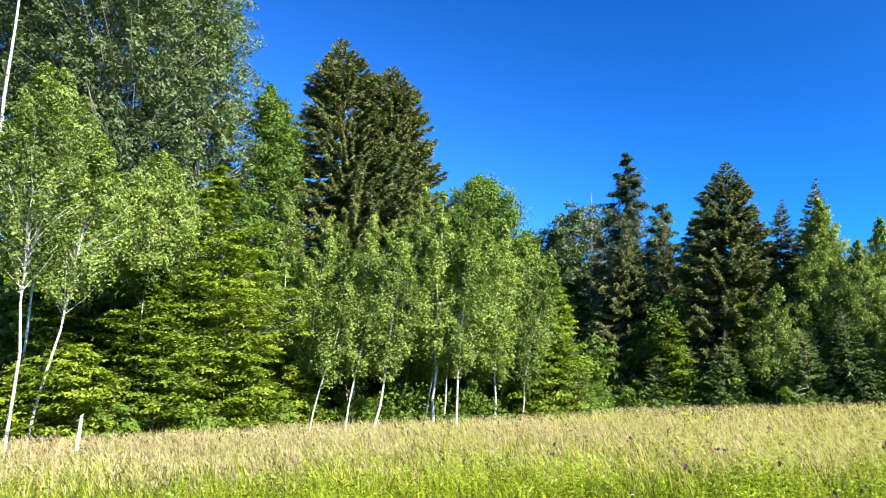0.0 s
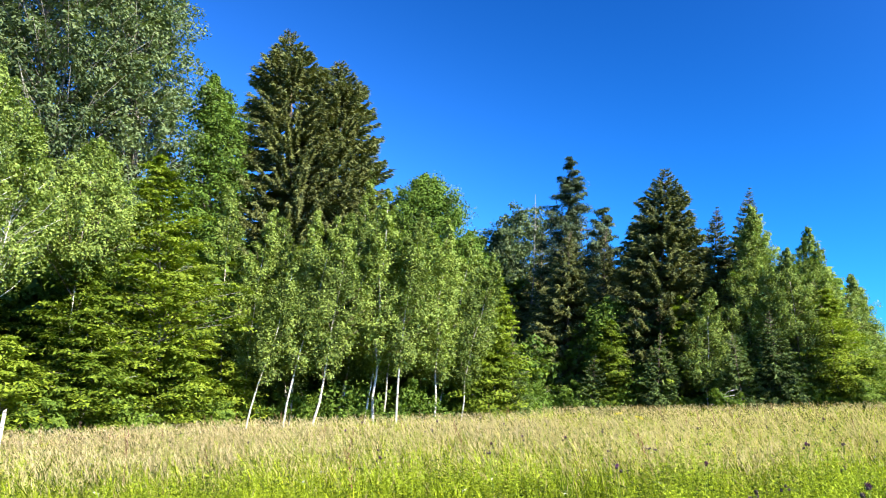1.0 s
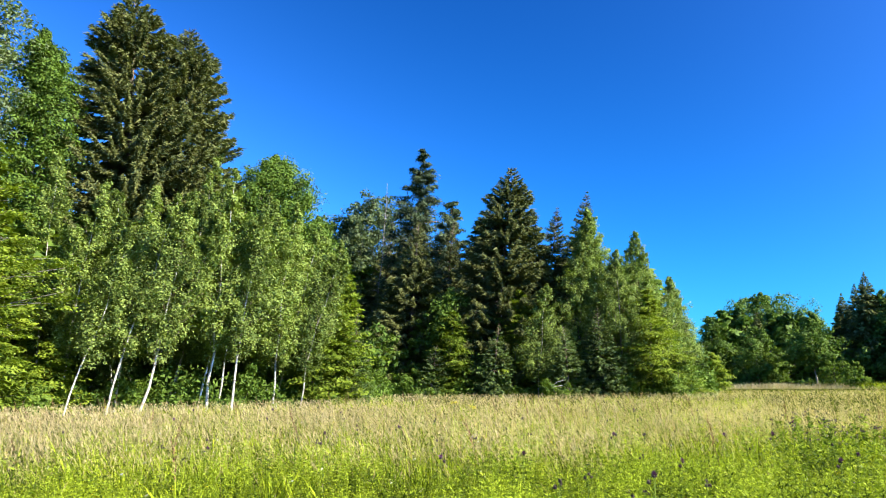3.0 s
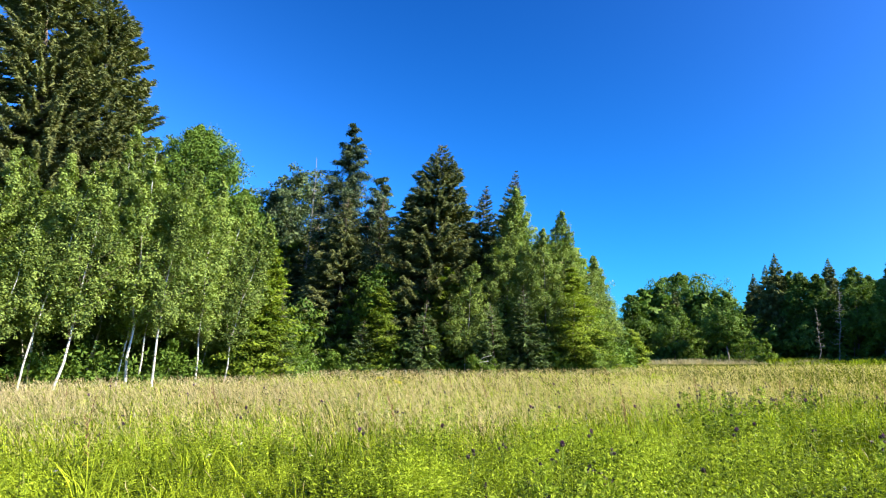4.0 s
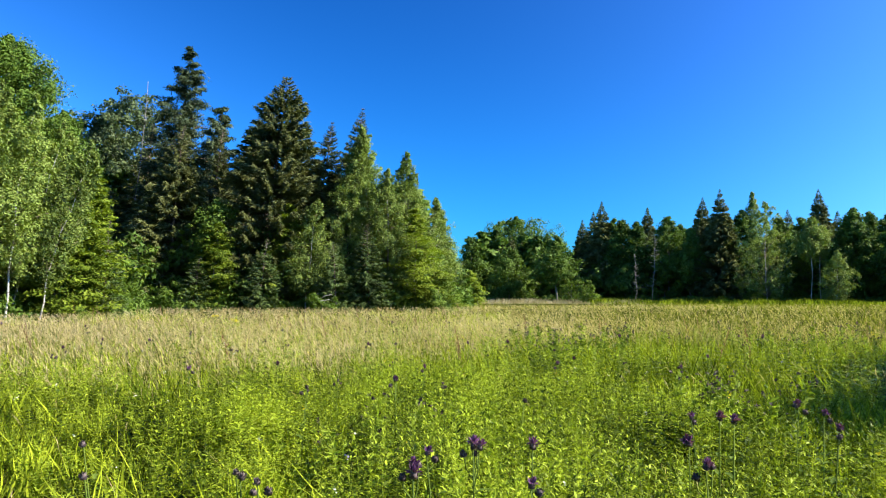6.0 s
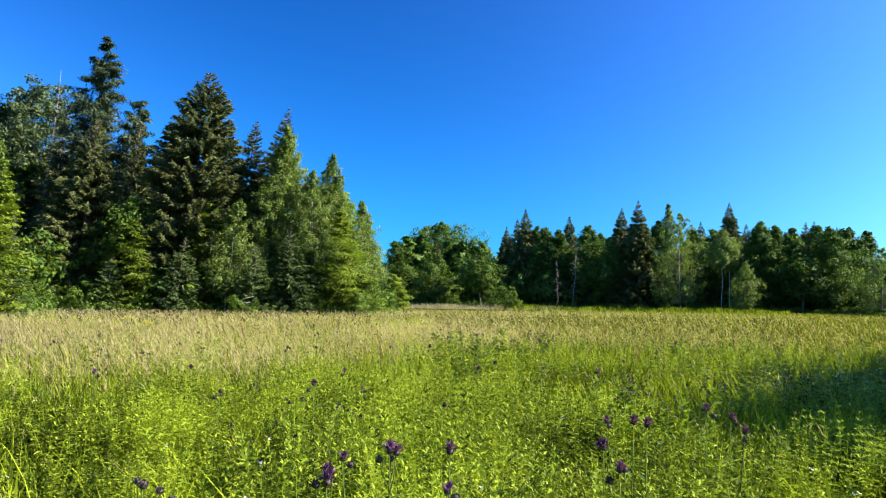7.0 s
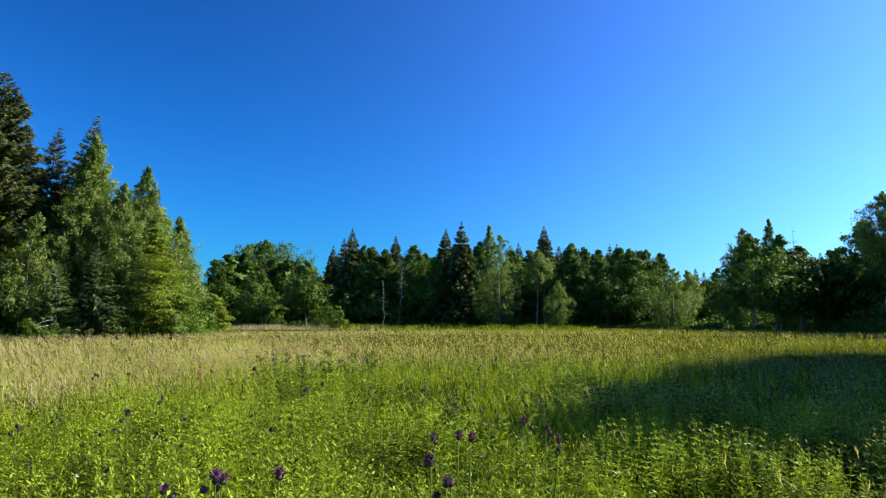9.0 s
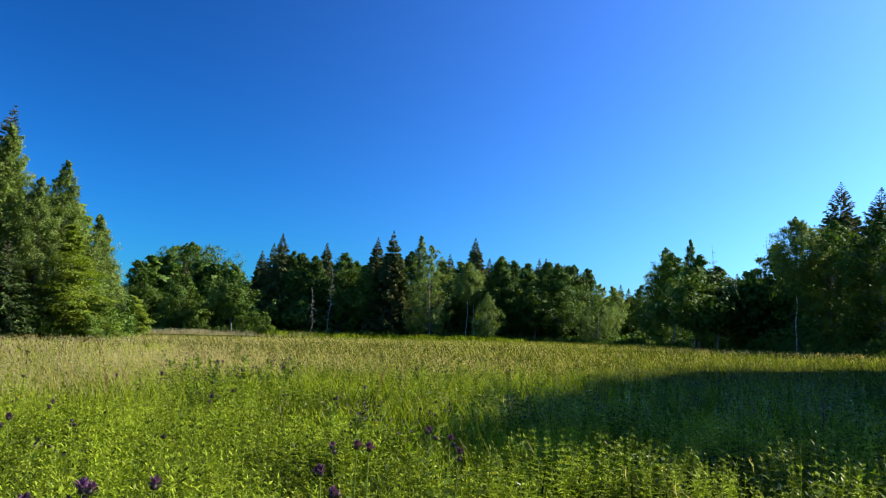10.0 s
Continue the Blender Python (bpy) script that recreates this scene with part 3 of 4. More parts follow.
# ---- the far edge of the wood ----
oak(97.2, 114.3, 17.3, 9.1, lean=(-0.1, 0.1), low=0.15, rich=1.5)
oak(70.5, 101.5, 10.6, 3.4, low=0.12)
oak(73.6, 107.0, 12.0, 3.8, low=0.12)
oak(76.8, 102.4, 11.6, 3.6, lean=(-0.2, 0.2), low=0.15)
oak(83.8, 105.8, 10.7, 4.2, lean=(-0.2, 0.2), low=0.15)
oak(78.0, 93.8, 9.4, 3.8, lean=(-0.1, 0.1), low=0.15)
oak(81.2, 85.6, 10.8, 3.8, lean=(-0.1, 0.1), low=0.35)
bush(80.2, 78.3, 3.7, 1.7, lean=(0.1, -0.1))
bush(81.5, 82.6, 4.2, 2.0, lean=(-0.0, 0.0))
spruce(93.6, 87.3, 17.5, 5.0, lean=(-0.1, 0.1))
spruce(96.3, 94.6, 15.0, 1.7, lean=(-0.1, 0.1))
spruce(107.9, 89.3, 17.7, 1.7, lean=(-0.1, 0.1))
oak(95.9, 84.8, 14.3, 4.2, lean=(-0.1, 0.1), low=0.3)
oak(97.5, 76.6, 14.3, 3.8, lean=(-0.0, 0.1), low=0.3)
dead_tree(88.0, 75.6, 7.9, 1.1, lean=(-0.0, 0.0))
dead_tree(91.2, 75.0, 10.8, 1.5, lean=(0.3, -0.4))
spruce(105.6, 75.9, 17.9, 1.8, lean=(-0.0, 0.0))
spruce(100.6, 69.1, 18.1, 3.4, lean=(-0.0, 0.0))
oak(104.0, 67.6, 15.0, 3.4, lean=(0.0, -0.0))
birch(105.7, 66.8, 18.0, 1.7, lean=(0.0, -0.0), low=0.4)
birch(99.0, 60.5, 15.3, 4.7, lean=(0.0, -0.0), low=0.1)
spruce(116.9, 67.6, 15.8, 2.1, lean=(0.0, -0.1))
spruce(111.2, 59.3, 17.8, 3.3, lean=(0.1, -0.1))
birch(101.9, 55.6, 12.5, 2.2, lean=(0.2, -0.3), low=0.6)
birch(103.4, 55.0, 11.3, 1.8, lean=(0.2, -0.3), low=0.65)
oak(107.9, 52.6, 13.9, 4.7, lean=(0.1, -0.1), low=0.12)
birch(99.8, 50.9, 7.5, 2.4, lean=(0.0, -0.1), low=0.1)
oak(109.8, 48.7, 13.0, 3.9, lean=(0.1, -0.1), low=0.12)
spruce(114.6, 47.6, 14.1, 3.5, lean=(0.1, -0.2))
oak(109.7, 43.6, 12.7, 3.7, lean=(0.1, -0.2), low=0.12)
oak(100.2, 76.4, 13.2, 3.2, lean=(-0.0, 0.0))
oak(97.9, 72.8, 12.0, 3.0, lean=(-0.0, 0.0))
oak(110.2, 65.2, 14.0, 3.2, lean=(0.0, -0.1))
oak(108.3, 60.4, 13.4, 3.0, lean=(0.0, -0.1))
spruce(114.2, 58.0, 14.5, 2.0, lean=(0.1, -0.1))
oak(114.3, 53.3, 13.9, 3.2, lean=(0.1, -0.1))
spruce(117.8, 50.2, 14.5, 2.2, lean=(0.1, -0.2))
oak(116.0, 44.1, 12.9, 3.2, lean=(0.1, -0.2))
oak(95.0, 85.9, 14.3, 3.2, lean=(-0.1, 0.1))
oak(96.0, 81.7, 13.6, 3.0, lean=(-0.1, 0.1))
spruce(95.5, 91.1, 16.1, 2.5, lean=(-0.1, 0.1))
oak(108.2, 52.1, 13.7, 3.9, lean=(-0.1, 0.3), low=0.12)
oak(116.3, 53.6, 13.6, 3.0, lean=(-0.1, 0.3))
spruce(121.5, 46.5, 13.6, 2.0, lean=(-0.1, 0.2))
oak(121.0, 42.2, 12.8, 3.2, lean=(-0.0, 0.1))
spruce(122.7, 37.0, 10.0, 2.0, lean=(-0.0, 0.0))
spruce(118.2, 30.9, 9.2, 2.3, lean=(0.0, -0.0))
spruce(97.1, 14.5, 9.5, 2.6, lean=(0.0, -0.1))
oak(106.6, 45.9, 9.6, 3.4, lean=(-0.1, 0.2))
oak(113.1, 46.0, 13.3, 4.4, lean=(-0.1, 0.2), low=0.15)
oak(116.4, 43.0, 13.2, 3.8, lean=(-0.0, 0.1), low=0.15)
birch(108.3, 36.0, 9.2, 4.1, lean=(-0.0, 0.1), low=0.08)
birch(112.8, 35.2, 9.0, 2.2, lean=(-0.0, 0.1), low=0.4)
spruce(125.0, 36.3, 9.6, 2.6, lean=(-0.0, 0.0))
oak(123.6, 33.7, 9.8, 3.6, lean=(-0.0, 0.0), low=0.1)
birch(109.1, 26.0, 14.5, 3.0, lean=(0.0, -0.0), low=0.45)
oak(107.1, 25.5, 8.3, 4.8, lean=(0.0, -0.0), low=0.08)
birch(109.8, 22.8, 15.6, 1.4, lean=(0.0, -0.1), low=0.4)
dead_tree(102.5, 18.4, 13.9, 1.6, lean=(-0.0, 0.0))
oak(102.5, 18.4, 9.5, 3.7, lean=(0.0, -0.1), low=0.06)
oak(91.4, 12.1, 9.7, 3.4, lean=(0.1, -0.4), low=0.06)
oak(87.7, 9.3, 11.8, 3.1, lean=(0.0, -0.2), low=0.08)
birch(73.9, 6.0, 12.6, 2.8, lean=(0.0, -0.2), low=0.6)
oak(76.1, 3.1, 12.6, 5.0, lean=(0.0, -0.3), low=0.06)
spruce(86.1, 2.7, 18.1, 6.0, lean=(0.0, -0.3))
spruce(84.2, -0.8, 16.9, 5.9, lean=(-0.0, -0.4))
oak(72.2, -0.6, 12.6, 3.7, lean=(-0.0, -0.3), low=0.08)

# ---- trees beyond the edge, which close the wood ----
rng = np.random.default_rng(5)
COARSE[0] = 2.9


def fill(az0, az1, d0, d1, n, h0, h1, kinds):
    for i in range(n):
        a, q = radians(az0 + (az1 - az0) * (i + rng.uniform(0.1, 0.9)) / n), rng.uniform(d0, d1)
        k = kinds[int(rng.integers(len(kinds)))]
        k(q * math.sin(a), q * math.cos(a), rng.uniform(h0, h1), rng.uniform(2.8, 4.0))


fill(-45, 5, 49, 55, 22, 9, 14, (oak, oak, spruce))
fill(-45, 5, 60, 66, 20, 11, 15, (oak,))
fill(-40, -10, 44, 48, 12, 8, 13, (oak, hornbeam))
COARSE[0] = 1.6
fill(-13, 9, 47, 50, 16, 5, 8, (oak, bush))
fill(10, 33, 62, 66, 14, 5, 8, (oak, bush))
COARSE[0] = 2.9
fill(2, 13, 64, 82, 10, 10, 13, (oak, spruce))
fill(11, 33, 68, 74, 13, 10, 14, (oak, spruce))
fill(11, 33, 82, 90, 9, 12, 15, (oak,))
fill(4, 29, 75, 80, 12, 11, 15, (oak,))
fill(37, 70, 131, 136, 28, 9, 13, (oak, oak, oak, spruce))
fill(70, 80, 131, 136, 8, 6, 8.5, (oak,))
COARSE[0] = 1.6
fill(48, 82, 120, 127, 26, 3.5, 6.5, (bush, oak))
COARSE[0] = 2.9
fill(37, 46, 156, 165, 9, 9, 12, (oak,))
COARSE[0] = 1.6
fill(36.5, 50, 122, 132, 16, 4, 7, (bush, oak))
COARSE[0] = 2.9
fill(37, 70, 140, 150, 19, 11, 14, (oak, oak, spruce))
fill(70, 80, 140, 150, 5, 7, 9, (oak,))
COARSE[0] = 1.3
fill(78, 99, 83, 89, 13, 7, 10, (oak,))
fill(76, 98, 94, 106, 10, 9, 13, (oak,))
SEED[0] = 850
COARSE[0] = 4.0
# unseen oaks added behind the camera to close the place and block some skylight
fill(128, 300, 60, 72, 30, 12, 16, (oak,))
SEED[0] = 900
COARSE[0] = 4.4

# ---- trees to the south-east, whose shade falls on the meadow ----
oak(23.4, -9.8, 16.4, 3.3, low=0.05, rich=1.3)
oak(27, -10, 16.4, 4.0, low=0.05, rich=2.0)
oak(34, -9, 16.5, 4.6, low=0.05, rich=2.0)
oak(41, -9.5, 17, 4.8, low=0.05, rich=2.0)
oak(49, -11, 17, 4.8, low=0.05, rich=2.0)
oak(24.6, -12.3, 17.0, 4.6, low=0.05, rich=1.2)
oak(25, -15, 17.4, 4.6, low=0.05, rich=1.2)
oak(26, -18.5, 18.8, 4.8, low=0.05, rich=1.2)
oak(31, -14.5, 19.5, 5, low=0.05, rich=2.0)
oak(34, -8.2, 15.5, 3.4, low=0.05, rich=2.0)
oak(40, -9.2, 16.5, 4.0, low=0.05, rich=2.0)
oak(47, -10, 18, 4.4, low=0.05, rich=2.0)
oak(30.2, -11.4, 19, 4.4, low=0.05, rich=2.0)
oak(37.6, -13.0, 18.5, 4.2, low=0.05, rich=2.0)
oak(46.3, -15.7, 18, 4.4, low=0.05, rich=2.0)
oak(32.8, -17.4, 20, 5, low=0.05, rich=2.0)
oak(41.5, -19.9, 19, 5, low=0.05, rich=2.0)
oak(27.1, -15.3, 17.0, 4.6, low=0.05, rich=1.4)
oak(49.6, -20.3, 18, 5, low=0.05, rich=2.0)
oak(37.9, -17.2, 18, 4.6, low=0.05, rich=2.0)


def edge(az):
    """How far the meadow reaches in each direction, in metres; az in degrees clockwise from +y."""
    return np.interp(az, [-180, -120, -90, -45, 0, 8, 11, 13, 34, 36.8, 37.6, 45, 70, 78, 86, 95, 110, 130, 180],
                     [70, 60, 50, 36, 39, 43, 47, 55, 57, 62, 114, 117, 112, 98, 70, 60, 62, 70, 70])


def polar(az, q):
    a = np.radians(az)
    return np.stack([q * np.sin(a), q * np.cos(a)], 1)


def repeat_mesh(name, tv, tf, pos, yaw, scale, tip, mat):
    """One mesh of many copies of a small template (verts tv, four-cornered faces tf)."""
    n, k, f = len(pos), len(tv), len(tf)
    c, s = np.cos(yaw)[:, None], np.sin(yaw)[:, None]
    v = tv[None] * scale[:, None, :]
    x = v[:, :, 0] * c - v[:, :, 1] * s + tip[:, 0:1] * v[:, :, 2]
    y = v[:, :, 0] * s + v[:, :, 1] * c + tip[:, 1:2] * v[:, :, 2]
    out = np.stack([x + pos[:, 0:1], y + pos[:, 1:2], v[:, :, 2] + pos[:, 2:3]], 2).astype(np.float32)
    me = bpy.data.meshes.new(name)
    me.vertices.add(n * k)
    me.vertices.foreach_set("co", out.ravel())
    s4 = len(tf[0])
    me.loops.add(n * f * s4)
    me.loops.foreach_set("vertex_index", (np.asarray(tf, np.int32)[None] + (np.arange(n, dtype=np.int32) * k)[:, None, None]).ravel())
    me.polygons.add(n * f)
    me.polygons.foreach_set("loop_start", np.arange(0, n * f * s4, s4, dtype=np.int32))
    me.polygons.foreach_set("loop_total", np.full(n * f, s4, np.int32))
    me.update(calc_edges=True)
    me.materials.append(mat)
    return me


def scatter(rng, n, r0, r1, az0, az1, power):
    """Ground points, thinning out with the distance as q ** -power."""
    u, e = rng.uniform(0, 1, n), 2 - power
    q = (r0 ** e + u * (r1 ** e - r0 ** e)) ** (1 / e) if abs(e) > 1e-6 else r0 * (r1 / r0) ** u
    az = rng.uniform(az0, az1, n)
    keep = q < edge(az) + 1.5
    q, az = q[keep], az[keep]
    xy = polar(az, q)
    return np.concatenate([xy, gz(xy[:, 0], xy[:, 1])[:, None]], 1), q, az


def patchy(xy, scale, seed):
    """A soft random field from 0 to 1 over the meadow."""
    g = np.random.default_rng(seed)
    v = np.zeros(len(xy))
    for i in range(7):
        d, p = g.normal(size=2) / scale, g.uniform(0, 6.28)
        v += np.sin(xy @ d + p)
    return 1 / (1 + np.exp(-v))


def dryness(q, az, xy):
    """Share of dry flowering grass: high in the middle of the meadow, lower to the east and close by."""
    start = 7.5 + 7 * smooth(20, 56, az) + 5 * smooth(60, 75, az)
    near = smooth(start, start + 8, q) * (1 - 0.55 * smooth(41, 58, az) - 0.3 * smooth(60, 74, az)) * (0.55 + 0.6 * patchy(xy, 5, 3)) * (1 - smooth(58, 66, q))
    near = near + 0.65 * smooth(54, 62, q) * (1 - 0.6 * smooth(44, 62, az))
    return np.clip(near + 0.9 * smooth(84, 92, q) * (1 - smooth(46, 54, az)) + 0.03, 0, 1)


# ---- undergrowth under the trees, all along the edge of the wood ----
rng = np.random.default_rng(21)
n = 90000
az = rng.uniform(-46, 100, n)
deep_in = rng.uniform(0, 1, n)
q = edge(az) + 1.0 + 20 * deep_in ** 1.6
xy = polar(az, q)
lump = patchy(xy, 0.9, 8) * (0.5 + patchy(xy, 3, 9))
hh = rng.uniform(0, 1, n) * (0.25 + 1.5 * lump + 2.2 * deep_in) * (1 - 0.5 * smooth(80, 100, q))
pos = np.stack([xy[:, 0], xy[:, 1], gz(xy[:, 0], xy[:, 1]) + hh], 1)
size = 0.10 + 0.0026 * q + 0.2 * deep_in
me = quad_mesh("undergrowth", leaf_quads(pos, size, rng, np.array([[0, 0, 0.8]]), 0.9, 0.7, leaf3=True), LEAF["oak"], tri=True)
tagged(new("undergrowth", me), "low leafy undergrowth along the edge of the wood", "undergrowth", kind="stuff")

# ---- grass ----
AZ0, AZ1 = -44, 104


def blade(bend, w=1.0):
    tv = np.array([[-0.5 * w, 0, 0], [0.5 * w, 0, 0], [0.42 * w, 0.12 * bend, 0.55], [-0.42 * w, 0.12 * bend, 0.55], [0.06 * w, bend, 0.96], [-0.06 * w, bend, 0.96]])
    return tv, [(0, 1, 2, 3), (3, 2, 5, 4)]


def grass(n, r0, r1, power, width, h0, h1, seed, az0=AZ0, az1=AZ1, mat=None):
    rng = np.random.default_rng(seed)
    pos, q, az = scatter(rng, n, r0, r1, az0, az1, power)
    tuft = np.clip(2.4 * (patchy(pos[:, :2], 0.35, 17) - 0.25), 0.12, 1) if r0 < 7 else 1.0
    keep = rng.uniform(0, 1, len(pos)) * tuft > 0.95 * dryness(q, az, pos[:, :2])
    keep &= rng.uniform(0, 1, len(pos)) < tuft
    pos, q, az = pos[keep], q[keep], az[keep]
    n = len(pos)
    tall = rng.uniform(h0, h1, n) * (0.62 + 0.45 * patchy(pos[:, :2], 1.2, 4) + 0.45 * patchy(pos[:, :2], 0.3, 14))
    w = width * (0.6 + 0.8 * rng.uniform(0, 1, n)) * np.maximum(1, q / r0) ** 0.75
    tip = rng.normal(size=(n, 2)) * (0.3 if r0 < 20 else 0.5) + [-0.10, 0.05]
    tv, tf = blade(0.32)
    if r0 >= 20:
        tv, tf = tv[[0, 1, 4, 5]], [(0, 1, 2, 3)]
    sc = np.stack([w, tall * rng.uniform(0.3, 1.6, n), tall], 1)
    me = repeat_mesh("meadow_grass", tv, tf, pos, rng.uniform(0, 6.28, n), sc, tip, mat or GRASS)
    tagged(new("meadow_grass", me), "long green meadow grass, thick and uncut", "grass", kind="stuff")


grass(17000, 1.3, 7, 0.9, 0.0065, 0.22, 0.5, 31)
grass(48000, 7, 20, 1.3, 0.012, 0.3, 0.62, 32)
grass(40000, 20, 60, 1.5, 0.018, 0.22, 0.42, 33, AZ0, 40)
grass(30000, 20, 60, 1.5, 0.018, 0.22, 0.42, 39, 40, AZ1, SEDGE)
grass(36000, 60, 116, 1.3, 0.04, 0.14, 0.3, 34, 30, 100, SEDGE)
grass(42000, 0.35, 9, 0.6, 0.004, 0.3, 0.62, 35, 104, 316)
grass(30000, 9, 60, 1.3, 0.03, 0.3, 0.6, 36, 104, 316)
grass(3000, 0.25, 1.4, 0.2, 0.008, 0.25, 0.5, 37)


def dry_grass(n, r0, r1, power, width, seed):
    rng = np.random.default_rng(seed)
    pos, q, az = scatter(rng, n, r0, r1, AZ0, AZ1, power)
    keep = rng.uniform(0, 1, len(pos)) < dryness(q, az, pos[:, :2])
    pos, q = pos[keep], q[keep]
    n = len(pos)
    tv = [[-0.07, 0, 0.3], [0.07, 0, 0.3], [0.06, 0.05, 0.8], [-0.06, 0.05, 0.8]]
    tf = [(0, 1, 2, 3)]
    for i, (a, z, ln) in enumerate([(0.0, 0.76, 0.24), (2.6, 0.78, 0.2)]):
        k = len(tv)
        dx, dy = math.cos(a), math.sin(a)
        tv += [[0, 0.05, z], [1.0 * dx + 0.6 * dy, 0.05 + 0.03 * dy, z + ln * 0.45], [0.9 * dx, 0.09 + 0.04 * dy, z + ln], [1.0 * dx - 0.6 * dy, 0.05 + 0.02 * dy, z + ln * 0.5]]
        tf.append((k, k + 1, k + 2, k + 3))
    tall = rng.uniform(0.42, 0.74, n) * (1 - 0.25 * smooth(20, 50, q)) * (1 - 0.4 * smooth(60, 80, q))
    w = width * np.maximum(1, q / r0) ** 0.75 * rng.uniform(0.7, 1.5, n)
    tip = rng.normal(size=(n, 2)) * 0.48 + [-0.34, 0.08]
    me = repeat_mesh("dry_grass", np.array(tv), tf, pos, rng.uniform(0, 6.28, n), np.stack([w, tall, tall], 1), tip, STRAW)
    tagged(new("dry_grass", me), "pale straw-coloured flowering grass heads over the meadow", "dry grass", kind="stuff")


dry_grass(9000, 4, 12, 1.0, 0.006, 41)
dry_grass(68000, 10, 30, 1.3, 0.008, 42)
dry_grass(50000, 30, 66, 1.3, 0.022, 43)
dry_grass(12000, 60, 112, 1.3, 0.05, 44)


def far_strip(az0, az1, depth, n, tall0, tall1, width, mat, name, label, seed):
    """A belt of tall stems along the foot of the far wood."""
    rng = np.random.default_rng(seed)
    az = rng.uniform(az0, az1, n)
    q = edge(az) + 2 - depth * rng.uniform(0, 1, n)
    xy = polar(az, q)
    tall = rng.uniform(tall0, tall1, n) * (0.6 + 0.7 * patchy(xy, 1.5, seed))
    tv, tf = blade(0.3)
    me = repeat_mesh(name, tv, tf, np.concatenate([xy, gz(xy[:, 0], xy[:, 1])[:, None]], 1), rng.uniform(0, 6.28, n), np.stack([width * rng.uniform(0.6, 1.5, n), tall, tall], 1), rng.normal(size=(n, 2)) * 0.25, mat)
    tagged(new(name, me), label, "reeds" if mat == REED else "grass", kind="stuff")


far_strip(37.2, 50, 9, 5200, 0.45, 0.8, 0.05, REED, "reed_belt", "pale dry reeds along the foot of the far wood", 46)
far_strip(46, 66, 10, 6500, 0.5, 0.9, 0.06, GRASS, "tall_grass_belt", "tall green grass along the foot of the far wood", 47)


def mound(xy):
    """Where the herbs stand thick and tall: soft clumps of half a metre to two metres."""
    return smooth(0.22, 0.78, 0.5 * patchy(xy, 0.26, 6) + 0.5 * patchy(xy, 0.7, 16))


def herbs(n, r0, r1, power, size, seed, levels=9, whorl=3, lance=True):
    """Upright leafy shoots: whorls of pointed leaves up the stem, the top ones small and steep."""
    rng = np.random.default_rng(seed)
    pos, q, az = scatter(rng, n, r0, r1, AZ0, AZ1, power)
    thick = mound(pos[:, :2])
    keep = rng.uniform(0, 1, len(pos)) < np.clip(1.5 * thick, 0.12, 1) * (0.5 + 0.5 * smooth(0, 26, az)) * (1 - 0.45 * dryness(q, az, pos[:, :2]))
    pos, q, thick = pos[keep], q[keep], thick[keep]
    kind_of = np.arange(len(pos)) % 4
    for kind in range(4):
        g = np.random.default_rng(seed * 7 + kind)
        tv, tf = [[-0.006, 0, 0], [0.006, 0, 0], [0.002, 0, 0.95], [-0.002, 0, 0.95]], [(0, 1, 2, 3)]
        if not lance:
            tv, tf = tv[:3], [(0, 1, 2)]
        for i in range(levels):
            u = i / (levels - 1)
            z = 0.34 + 0.62 * u
            for j in range(whorl):
                a = i * 1.05 + j * 6.283 / whorl + g.normal() * 0.3
                ln = (0.15 - 0.085 * u) * g.uniform(0.75, 1.25)
                wd = ln * 0.145 * g.uniform(0.8, 1.25)
                o = unit(np.array([math.cos(a), math.sin(a), g.uniform(-0.1, 0.4) + 0.4 * u ** 2]))
                w = unit(np.array([-math.sin(a), math.cos(a), 0.0]) + g.normal(size=3) * 0.25)
                p, k = np.array([0.0, 0, z]), len(tv)
                droop = np.array([0, 0, 0.3 * ln * (1.2 - u)])
                if lance:
                    tv += [list(p), list(p + o * ln * 0.42 + w * wd), list(p + o * ln - droop), list(p + o * ln * 0.42 - w * wd)]
                    tf.append((k, k + 1, k + 2, k + 3))
                else:
                    tv += [list(p + w * wd), list(p - w * wd), list(p + o * ln - droop)]
                    tf.append((k, k + 1, k + 2))
        sel = kind_of == kind
        m_ = int(sel.sum())
        tall = g.uniform(0.8, 1.12, m_) * (0.3 + 0.5 * thick[sel])
        wide = g.uniform(0.5, 0.75, m_) * size
        me = repeat_mesh("leafy_herbs", np.array(tv), tf, pos[sel], g.uniform(0, 6.28, m_), np.stack([wide, wide, tall], 1), g.normal(size=(m_, 2)) * 0.16, HERB)
        tagged(new("leafy_herbs", me), "upright leafy green herbs growing through the grass", "herbs", kind="stuff")


herbs(7800, 1.3, 5, 0.6, 0.72, 51, 11, 3)
herbs(18000, 4.8, 10, 0.8, 0.8, 53, 9, 3)
herbs(15000, 9.5, 24, 1.1, 1.35, 52, 7, 3, False)


